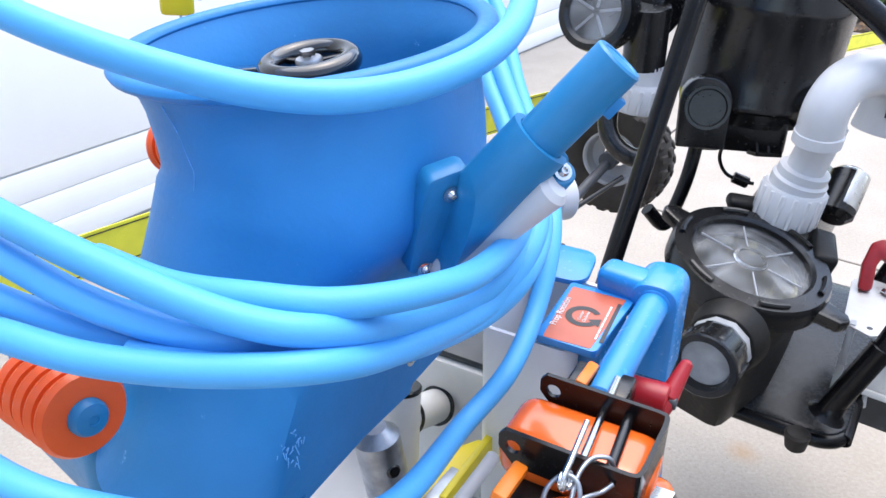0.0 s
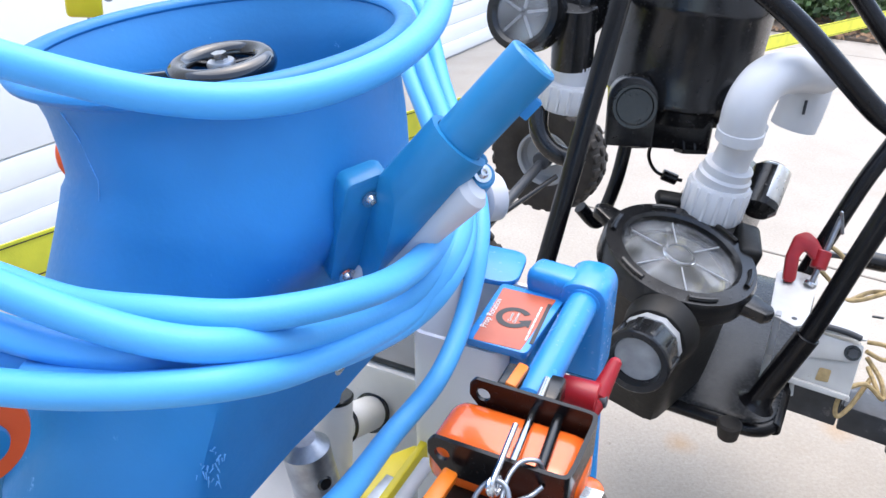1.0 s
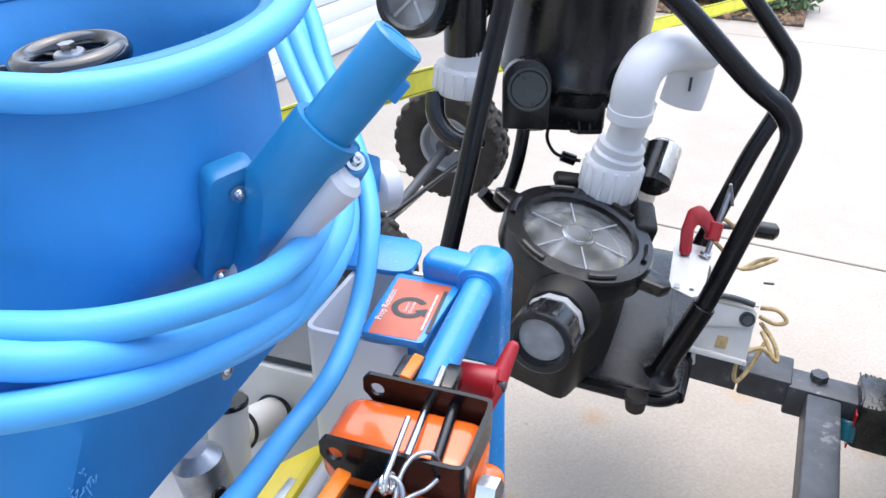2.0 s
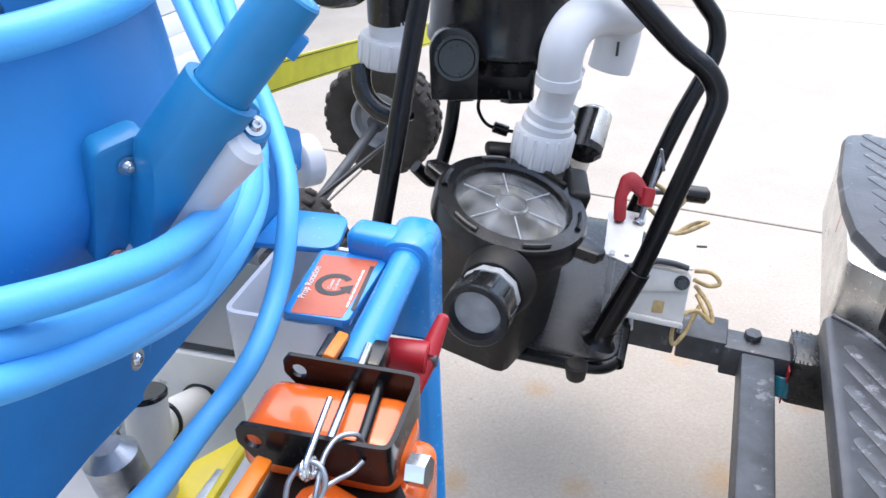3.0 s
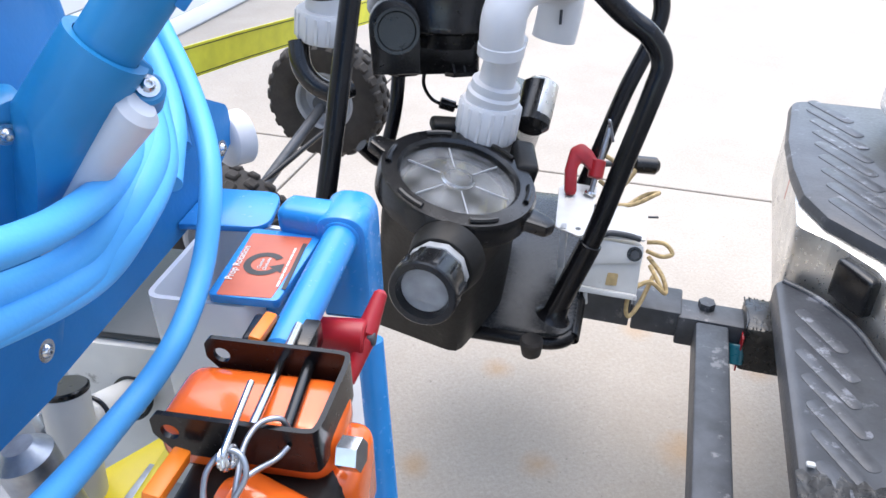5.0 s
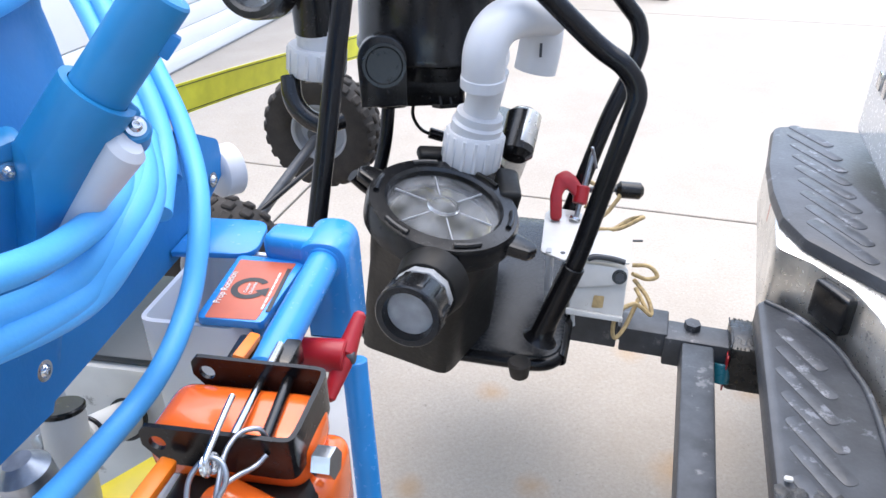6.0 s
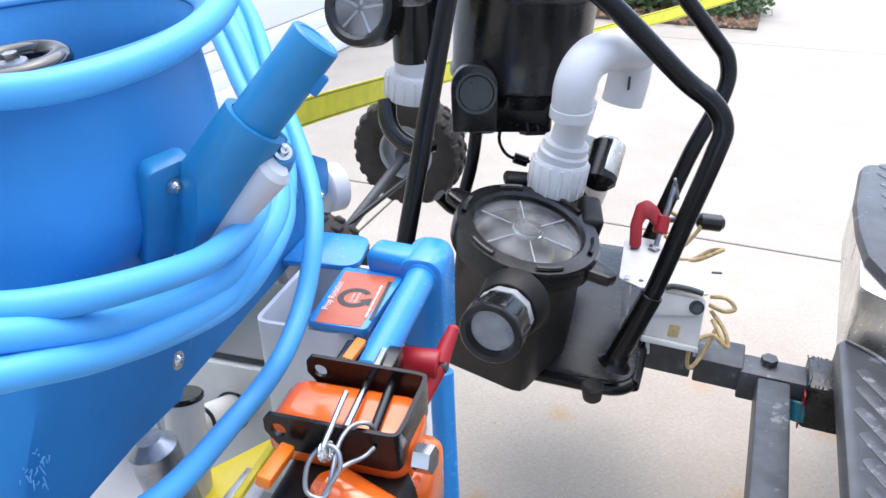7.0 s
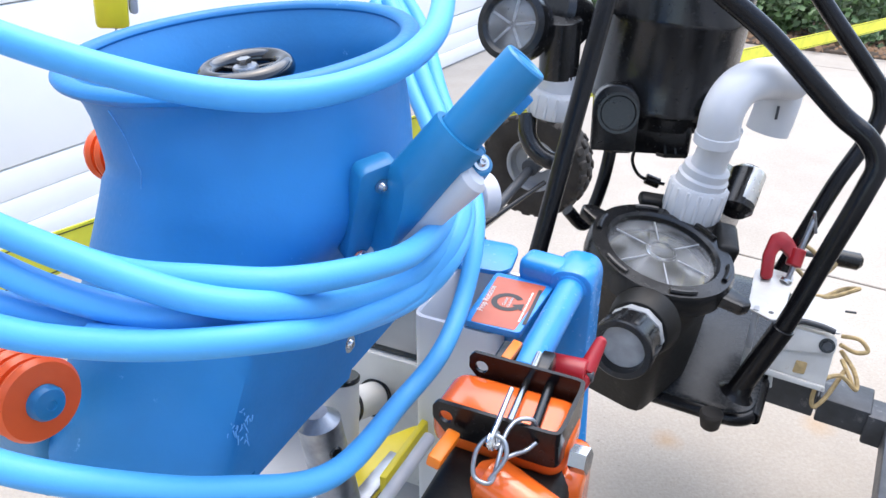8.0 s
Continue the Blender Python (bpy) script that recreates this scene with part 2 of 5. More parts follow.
def glide(points, steps=8):
    """Catmull-Rom through the points."""
    p = [Vector(q) for q in points]
    p = [2 * p[0] - p[1]] + p + [2 * p[-1] - p[-2]]
    out = []
    for a, b, c, d in zip(p, p[1:], p[2:], p[3:]):
        for k in range(steps):
            t = k / steps
            out.append(0.5 * (2 * b + (c - a) * t + (2 * a - 5 * b + 4 * c - d) * t * t + (3 * b - a - 3 * c + d) * t ** 3))
    return out + [p[-2]]


def sweep(points, r, seg=16, steps=8, radii=None):
    """A round rod or hose along a smooth line."""
    line = glide(points, steps)
    bm = bmesh.new()
    side = None
    rings = []
    for k, q in enumerate(line):
        t = (line[min(k + 1, len(line) - 1)] - line[max(k - 1, 0)]).normalized()
        side = t.orthogonal().normalized() if side is None else (side - t * side.dot(t)).normalized()
        up = t.cross(side)
        rr = r if radii is None else radii(k / (len(line) - 1)) * r
        rings.append([bm.verts.new(q + rr * (math.cos(2 * math.pi * j / seg) * side + math.sin(2 * math.pi * j / seg) * up)) for j in range(seg)])
    for a, b in zip(rings, rings[1:]):
        for j in range(seg):
            bm.faces.new((a[j], a[(j + 1) % seg], b[(j + 1) % seg], b[j]))
    bm.faces.new(rings[0][::-1])
    bm.faces.new(rings[-1])
    return bm


def strip(points, width, thick, up=(0, 0, 1), steps=8):
    """A flat band along a line, its broad side square to the line and to 'across'."""
    line = glide(points, steps)
    bm = bmesh.new()
    rings = []
    for k, q in enumerate(line):
        t = (line[min(k + 1, len(line) - 1)] - line[max(k - 1, 0)]).normalized()
        w = (Vector(up) - t * Vector(up).dot(t)).normalized()
        n = t.cross(w)
        rings.append([bm.verts.new(q + w * a * width / 2 + n * b * thick / 2) for a, b in ((-1, -1), (1, -1), (1, 1), (-1, 1))])
    for a, b in zip(rings, rings[1:]):
        for j in range(4):
            bm.faces.new((a[j], a[(j + 1) % 4], b[(j + 1) % 4], b[j]))
    bm.faces.new(rings[0][::-1])
    bm.faces.new(rings[-1])
    return bm


def round_outline(corners, r, seg=6):
    """Rounds the corners of a flat outline; r is one radius or one a corner."""
    n = len(corners)
    out = []
    for k, c in enumerate(corners):
        rad = r[k] if isinstance(r, (list, tuple)) else r
        c, a, b = Vector(c), Vector(corners[k - 1]), Vector(corners[(k + 1) % n])
        if rad <= 0:
            out.append(c)
            continue
        u, v = (a - c).normalized(), (b - c).normalized()
        half = u.angle(v) / 2
        d = min(rad / math.tan(half), (a - c).length * 0.49, (b - c).length * 0.49)
        p, q = c + u * d, c + v * d
        for j in range(seg + 1):
            t = j / seg
            out.append((1 - t) ** 2 * p + 2 * t * (1 - t) * c + t * t * q)
    return out


def plate(corners, thick, m, r=0.0, bevel=0.001, hole=()):
    """A flat plate of that outline, from z = 0 to z = thick of the pose, with round holes (x, y, radius)."""
    bm = bmesh.new()
    pts = round_outline(corners, r) if r else [Vector(c) for c in corners]
    if not hole:
        f = bm.faces.new([bm.verts.new((p[0], p[1], 0)) for p in pts])
        faces = [f]
    else:
        loops = [[bm.verts.new((p[0], p[1], 0)) for p in pts]]
        for x, y, q in hole:
            loops.append([bm.verts.new((x + q * math.cos(2 * math.pi * k / 18), y + q * math.sin(2 * math.pi * k / 18), 0)) for k in range(18)])
        es = []
        for lp in loops:
            es += [bm.edges.new((lp[k - 1], lp[k])) for k in range(len(lp))]
        faces = [g for g in bmesh.ops.triangle_fill(bm, edges=es, use_beauty=True)["geom"] if isinstance(g, bmesh.types.BMFace)]
    ext = bmesh.ops.extrude_face_region(bm, geom=faces)["geom"]
    bmesh.ops.translate(bm, verts=[g for g in ext if isinstance(g, bmesh.types.BMVert)], vec=(0, 0, thick))
    bmesh.ops.recalc_face_normals(bm, faces=bm.faces)
    if bevel and not hole:
        bevelled(bm, bevel, 2)
    bm.transform(m)
    return bm


def bolt_head(p, normal, r=0.0040, h=0.004):
    """A button head with a hexagon socket."""
    m = facing(p, normal, (0.3, 0.9, 0.2))
    return joined(revolve([(r * 1.5, 0), (r * 1.5, 0.001), (r * 0.95, 0.0012), (r * 0.9, h * 0.55), (r * 0.6, h), (r * 0.45, h), (r * 0.40, h * 0.45), (0, h * 0.45)], m, 18))


def hex_nut(p, normal, r, h):
    m = facing(p, normal, (0.2, 0.5, 0.8))
    return bevelled(revolve([(0, 0), (r, 0), (r, h), (0, h)], m, 6), r * 0.06, 1)


def lettering(words, size, m, mat, parent, name="lettering"):
    c = bpy.data.curves.new(name, "FONT")
    c.body, c.size, c.align_x, c.align_y, c.extrude = words, size, "CENTER", "CENTER", 0.0002
    tmp = new(name, c)
    me = bpy.data.meshes.new_from_object(tmp)
    bpy.data.objects.remove(tmp)
    bm = bmesh.new()
    bm.from_mesh(me)
    bpy.data.meshes.remove(me)
    bm.transform(m)
    return part(name, bm, mat, parent, smooth=False)



# ---- the setting: driveway, garage door, planting bed, unseen light-blocking slab ----
TURN = radians(36)                      # house, slabs and truck share one grid, turned from the y axis
GU = Vector((math.cos(TURN), -math.sin(TURN), 0))   # towards the truck
GV = Vector((math.sin(TURN), math.cos(TURN), 0))    # along the bumper


def grid(a, b, z):
    return GU * a + GV * b + Vector((0, 0, z))


def grid_pose(a, b, z):
    m = Matrix((GU, GV, Vector((0, 0, 1)))).transposed().to_4x4()
    m.translation = grid(a, b, z)
    return m


bm = bmesh.new()
bmesh.ops.create_grid(bm, x_segments=2, y_segments=2, size=60)
bm.transform(pose(0, 0, -0.07))
ground = single("ground", bm, SOIL, "bare brown soil under and beyond the driveway", "ground", kind="structure")

drive = thing("driveway", (0, 0, 0), "pale concrete driveway slabs with rust drips", "driveway", kind="structure")
A0, B0, SLAB = -1.2, 2.69, 3.0
for i in range(-4, 5):
    for j in range(-3, 5):
        a, b = A0 + (i + 0.5) * SLAB, B0 + (j + 0.5) * SLAB
        part("slab", box((SLAB - 0.010, SLAB - 0.010, 0.1), grid_pose(a, b, -0.05), 0.003, 1), CONCRETE, drive, smooth=False)

# white sectional garage door and its wall
door = thing("garage_door", grid(-2.55, 3.0, 0), "white sectional garage door with shallow panel grooves", "garage door", kind="structure")
for z0, z1, lift in ((0.012, 0.100, 0.012), (0.1015, 0.2050, 0.003), (0.2065, 0.312, 0.0015), (0.318, 0.85, 0.0), (0.855, 1.39, 0.0), (1.395, 1.93, 0.0), (1.935, 2.3, 0.0)):
    part("door_panel", box((0.05, 7.0, z1 - z0), grid_pose(-2.578 + lift, 3.6, (z0 + z1) / 2), 0.006, 2), DOOR_WHITE, door)
part("bottom_seal", box((0.05, 7.0, 0.016), grid_pose(-2.575, 3.6, 0.008), 0.004), GREY_SHEET, door)
single("wall_house", box((0.2, 14, 3.2), grid_pose(-2.72, 3.0, 1.6), 0), PLASTER, "plain pale house wall beside the garage door", "wall", kind="structure")

# unseen slab behind the camera, added to hold back sky light
single("ceiling", box((9, 3.2, 0.15), grid_pose(0.6, -3.5, 2.75), 0), PLASTER, "plain pale unseen slab added to block sky light", "ceiling", kind="structure")


def leaf_clump(n, spread, centre, size):
    """Many small folded leaves scattered through an uneven mound."""
    bm = bmesh.new()
    for _ in range(n):
        v = Vector((random.gauss(0, 1), random.gauss(0, 1), random.gauss(0, 1)))
        v = v.normalized() * random.uniform(0.75, 1.05) * (0.8 + 0.35 * noise.noise(v * 2 + Vector(centre)))
        p = Vector(centre) + Vector((v.x * spread[0], v.y * spread[1], abs(v.z) * spread[2]))
        d = Vector((random.gauss(0, 1), random.gauss(0, 1), random.gauss(0.3, 0.7))).normalized()
        s = d.orthogonal().normalized() * size * random.uniform(0.5, 1.0) * 0.45
        d *= size * random.uniform(0.6, 1.3)
        f = d.cross(s).normalized() * size * 0.12
        a, b, c, e = bm.verts.new(p), bm.verts.new(p + d * 0.5 + s + f), bm.verts.new(p + d), bm.verts.new(p + d * 0.5 - s + f)
        bm.faces.new((a, b, c))
        bm.faces.new((a, c, e))
    return bm



# ---- blue dredge intake on its stand ----
FUNNEL = [(-0.055, 0.647, 1.190), (-0.044, 0.620, 1.088), (-0.085, 0.570, 0.962), (-0.119, 0.512, 0.865), (-0.211, 0.45, 0.77)]
RIM_N = Vector((-0.075, -0.012, 0.997)).normalized()
GIRTH = [(0.0, 0.1345), (0.06, 0.1230), (0.13, 0.1225), (0.22, 0.1215), (0.275, 0.1208), (0.30, 0.1228), (0.35, 0.1218), (0.6, 0.1142), (1.0, 0.1067)]


def girth(s):
    """Radius of the horn at a share of its length; a mould step sits at the waist."""
    for (a, ra), (b, rb) in zip(GIRTH, GIRTH[1:]):
        if s <= b:
            return ra + (rb - ra) * (s - a) / (b - a)
    return GIRTH[-1][1]


def funnel_mesh():
    """Flared, bent tube with a rolled lip and a wall of its own."""
    line = glide(FUNNEL, 10)
    n = len(line)
    bm = bmesh.new()
    outer, inner = [], []
    seg = 72
    for k, q in enumerate(line):
        s = k / (n - 1)
        t = (line[min(k + 1, n - 1)] - line[max(k - 1, 0)]).normalized()
        blend = max(0.0, 1 - s / 0.22)
        axis = (-t * (1 - blend) + RIM_N * blend).normalized()
        x = Vector((1, 0, 0))
        x = (x - axis * x.dot(axis)).normalized()
        y = axis.cross(x)
        r = girth(s)
        for lst, rr in ((outer, r), (inner, r - 0.0055)):
            lst.append([bm.verts.new(q + rr * (math.cos(2 * math.pi * j / seg) * x + math.sin(2 * math.pi * j / seg) * y)) for j in range(seg)])
    for lst in (outer, inner):
        for a, b in zip(lst, lst[1:]):
            for j in range(seg):
                bm.faces.new((a[j], a[(j + 1) % seg], b[(j + 1) % seg], b[j]))
    for a, b in ((outer[-1], inner[-1]), (outer[0], inner[0])):
        for j in range(seg):
            bm.faces.new((a[j], a[(j + 1) % seg], b[(j + 1) % seg], b[j]))
    return bm


intake = thing("intake_horn", (-0.10, 0.57, 0.30), "scuffed blue moulded plastic intake horn with a flared mouth", "intake horn")
SKIRT_P, SKIRT_N = Vector((0.018, 0.590, 0.905)), Vector((0.877, -0.480, 0.0)).normalized()
shell = funnel_mesh()
for k, v in enumerate(shell.verts):
    d = (v.co - SKIRT_P).dot(SKIRT_N) + (0.010 if (k // 72) % 2 else 0.0)
    if d > 0.001 and v.co.z < 1.09:
        fall = min(1.0, (1.09 - v.co.z) / 0.06)
        v.co -= SKIRT_N * (d - 0.001) * fall
bmesh.ops.bisect_plane(shell, geom=shell.verts[:] + shell.edges[:] + shell.faces[:], plane_co=(-0.05, 0.46, 0.914), plane_no=(0.10, 0.05, 1), clear_inner=True)
part("body", shell, BLUE, intake)
# flat side skirt with a sawn lower edge
SK = [Vector(q) for q in ((-0.086, 0.400, 0.906), (-0.010, 0.539, 0.917), (0.122, 0.780, 0.909), (0.172, 0.872, 0.947), (0.172, 0.871, 0.983), (0.136, 0.806, 1.023), (0.074, 0.692, 1.092), (0.001, 0.559, 1.079))]
SK_D = Vector((0.48, 0.877, 0)).normalized()
SK[0] = SKIRT_P - SK_D * 0.150
SK[1] = SK[0].lerp(SK[2], 0.4)
SK[6], SK[7] = SKIRT_P + SK_D * 0.02 + Vector((0, 0, 0.15)), SKIRT_P - SK_D * 0.10 + Vector((0, 0, 0.07))
skm = facing(SKIRT_P - SKIRT_N * 0.007, SKIRT_N, (0.48, 0.877, 0))
part("skirt", plate([(skm.inverted() @ q).to_2d()[:] for q in SK], 0.007, skm, [0, 0, 0.004, 0.012, 0.015, 0.01, 0, 0], 0), BLUE, intake, "flat blue skirt with a sawn lower edge")
part("sawn_edge", sweep([q - SKIRT_N * 0.002 + Vector((0, 0, -0.0006)) for q in (SK[0], SK[0].lerp(SK[2], 0.33), SK[0].lerp(SK[2], 0.66), SK[2])], 0.0009, 6, 20, radii=lambda s: 0.6 + 0.5 * abs(noise.noise(Vector((s * 60, 0, 0))))), NYLON, intake, "whitish burr along the cut")
part("lip", revolve([(0.1345 + 0.0065 * math.cos(a) * 1.2, 0.0055 * math.sin(a) - 0.001) for a in [2 * math.pi * k / 12 for k in range(12)]], facing(FUNNEL[0], RIM_N, (1, 0, 0)), 72, close=True), BLUE, intake, "rounded lip")
# pale mould seam down the flank
def horn_point(s, angle):
    """A point on the horn's outer face at a share of its length and an angle round it."""
    line = glide(FUNNEL, 10)
    n = len(line)
    k = s * (n - 1)
    i = min(int(k), n - 2)
    q = line[i].lerp(line[i + 1], k - i)
    t = (line[min(i + 1, n - 1)] - line[max(i - 1, 0)]).normalized()
    blend = max(0.0, 1 - s / 0.22)
    axis = (-t * (1 - blend) + RIM_N * blend).normalized()
    x = Vector((1, 0, 0))
    x = (x - axis * x.dot(axis)).normalized()
    return q + girth(s) * (math.cos(angle) * x + math.sin(angle) * axis.cross(x))


part("seam", sweep([horn_point(sh, radians(231 + 5 * sh / 0.3)) for sh in (0.04, 0.09, 0.13, 0.18, 0.23, 0.28)], 0.0007, 6, 12, radii=lambda s: 0.35 + 0.9 * abs(noise.noise(Vector((s * 22, 1, 4))))), BLUE_PALE, intake, "pale scuffed mould seam")
for k in range(26):
    sh, an = 0.60 + random.uniform(-0.035, 0.03), radians(292 + random.uniform(-4, 4))
    part("scuff", sweep([horn_point(sh, an), horn_point(sh + 0.004 + random.uniform(0, 0.008), an + random.uniform(-0.02, 0.03))], 0.0007, 5, 3, radii=lambda s: 0.8 - 0.5 * s), BLUE_PALE, intake, "whitish scuff")
# propeller hub inside the mouth
hub_c = Vector((-0.050, 0.622, 1.178))
hub_m = facing(hub_c, (-0.10, -0.05, 1), (1, 0, 0))
prop = thing("propeller", hub_c - Vector((0, 0, 0.03)), "black plastic propeller ring with a bolted hub inside the horn", "propeller")
part("rim", revolve([(0.0305 + 0.0080 * math.cos(a), -0.004 + 0.0085 * math.sin(a)) for a in [2 * math.pi * k / 14 for k in range(14)]], hub_m, 56, close=True), GLOSS_BLACK, prop)
for k in range(3):
    a = 2.1 * k + 0.4
    v = hub_m.to_3x3() @ Vector((math.cos(a), math.sin(a), 0))
    part("spoke", box((0.020, 0.005, 0.004), facing(hub_c + v * 0.016 - Vector((0, 0, 0.004)), hub_m.col[2].to_3d(), v), 0.001), BLACK, prop)
part("hub", revolve([(0, 0.0005), (0.009, 0.0005), (0.010, -0.001), (0.010, -0.03), (0, -0.03)], hub_m, 28), GALV, prop)
part("bolt", hex_nut(hub_c, hub_m.col[2].to_3d(), 0.0055, 0.006), CHROME, prop, "steel hub bolt")
part("blade", plate([(0.03, -0.012), (0.095, -0.022), (0.115, -0.005), (0.10, 0.018), (0.03, 0.014)], 0.005, hub_m @ pose(0, 0, -0.008, 12, 0, 176), 0.008), GLOSS_BLACK, prop)
part("shaft", cyl(0.012, hub_c - Vector((0.0, 0, 0.03)), (-0.075, 0.60, 1.03)), STEEL_DARK, prop)

# clamp sleeve with the inner tube
sleeve = thing("tube_sleeve", (0.066, 0.512, 1.08), "blue plastic sleeve bolted to the horn, holding a blue tube", "tube sleeve")
S1, S2 = Vector((0.107, 0.516, 1.157)), Vector((0.149, 0.512, 1.206))
ax = (S2 - S1).normalized()
FL_N = Vector((0.42, -0.88, -0.22)).normalized()
cut_a, cut_b = Vector((0.059, 0.519, 1.134)), Vector((0.041, 0.529, 1.060))
sock = revolve([(0, 0), (0.0212, 0), (0.0212, 0.125), (0.0166, 0.125), (0.0166, 0.09), (0, 0.09)], aim(S1 - ax * 0.125, S1), 48)
cut_n = (cut_b - cut_a).cross(FL_N)
cut_n = cut_n if cut_n.dot(S1 - cut_a) > 0 else -cut_n
cut = bmesh.ops.bisect_plane(sock, geom=sock.verts[:] + sock.edges[:] + sock.faces[:], plane_co=cut_a, plane_no=cut_n, clear_inner=True)
bmesh.ops.holes_fill(sock, edges=[g for g in cut["geom_cut"] if isinstance(g, bmesh.types.BMEdge)])
part("socket", sock, BLUE_PART, sleeve)
TL = (S2 - S1).length + 0.03
part("tube", revolve([(0, 0), (0.0160, 0), (0.0160, TL - 0.0015), (0.0148, TL), (0.0118, TL), (0.0112, TL - 0.0008), (0, TL - 0.0008)], aim(S1 - ax * 0.03, S2), 40), BLUE_PART, sleeve)
notch = S2 - ax * 0.022 - (ax.cross(Vector((0, 1, 0)))).normalized() * 0.0150 + Vector((0, -0.006, 0))
part("notch_tab", box((0.006, 0.008, 0.014), aim(notch, notch + ax), 0.001), BLUE, sleeve)
FLM = facing((0.052, 0.521, 1.118), FL_N, (0.89, 0.42, 0.06))
part("flange", plate([(FLM.inverted() @ Vector(q)).to_2d()[:] for q in ((0.039, 0.511, 1.130), (0.067, 0.523, 1.136), (0.054, 0.537, 1.056), (0.022, 0.522, 1.053))], 0.018, FLM @ pose(0, 0, -0.018), 0.008, 0.003), BLUE_PART, sleeve)
part("bolt", bolt_head((0.0525, 0.5200, 1.118), FL_N), CHROME, sleeve)
part("bolt", bolt_head((0.034, 0.5265, 1.059), FL_N), CHROME, sleeve)
part("lug", cyl(0.0092, (0.1175, 0.5250, 1.124), (0.1208, 0.5140, 1.1355)), BLUE_PART, sleeve)
part("lug_tab", box((0.010, 0.012, 0.014), aim((0.117, 0.520, 1.143), (0.107, 0.516, 1.157)), 0.003), BLUE_PART, sleeve)
part("bolt", bolt_head((0.121, 0.5135, 1.1360), (0.3, -0.75, 0.6), 0.0040), CHROME, sleeve)
part("rod", cyl(0.0125, (0.043, 0.536, 1.049), (0.1170, 0.5050, 1.1300), r1=0.0115, bevel=0.004), NYLON, sleeve, "milky white nylon rod")

# the same fitting on the far side
fitting = thing("nylon_roller", (0.10, 0.80, 0.90), "white nylon roller bolted through the blue skirt", "roller")
part("bolt", bolt_head((0.159, 0.846, 0.949), (0.877, -0.48, 0), 0.0055), CHROME, fitting)
part("bolt", bolt_head((0.017, 0.588, 0.936), (0.877, -0.48, 0), 0.0055), CHROME, fitting)
part("roller", revolve([(0.029 * math.sin(a), 0.056 - 0.028 * math.cos(math.pi - a) - 0.028) if a > 1.57 else (0.029 * math.sin(a), 0.010 - 0.010 * math.cos(a)) for a in [math.pi * k / 16 for k in range(17)]], aim((0.158, 0.880, 0.941), (0.196, 0.900, 0.937)), 30), NYLON, fitting)

# orange rollers beside the horn
def roller(c, axis, name="roller"):
    th = thing(name, Vector(c) - Vector((0, 0, 0.03)), "orange grooved plastic roller with a blue end cap", "roller", "rollers of the horn")
    axis = Vector(axis).normalized()
    m = facing(c, -axis, (0, 0, 1))
    for k in range(5):
        part("disc", revolve([(0.011, -0.006), (0.024, -0.006), (0.0275, -0.003), (0.0285, 0), (0.026, 0.004), (0.012, 0.005)], m @ pose(0, 0, -0.004 - 0.0135 * k), 40, close=True), ORANGE, th)
    part("core", cyl(0.018, Vector(c) + axis * 0.008, Vector(c) + axis * 0.075), ORANGE, th)
    part("end_cap", revolve([(0, 0.009), (0.003, 0.0085), (0.0035, 0.0095), (0.010, 0.008), (0.0118, 0.005), (0.012, -0.012), (0, -0.012)], m, 30), BLUE_PART, th, "blue end cap")
    return th


r1 = roller((-0.168, 0.428, 1.016), (-0.80, 0.59, -0.10))
part("arm", sweep([(-0.225, 0.47, 1.0), (-0.225, 0.50, 0.95), (-0.20, 0.53, 0.90)], 0.012), BLUE_PART, r1, "blue arm")
part("gusset", box((0.10, 0.030, 0.11), facing((-0.247, 0.527, 0.925), (0.15, -0.1, 1), (0.80, -0.59, 0)), 0.008, 3), BLUE_PART, r1, "blue gusset plate")
r2 = roller((-0.172, 0.742, 1.060), (-0.85, 0.5, -0.1))
part("arm", cyl(0.010, (-0.20, 0.745, 1.065), (-0.14, 0.70, 1.06)), BLUE_PART, r2, "blue arm")

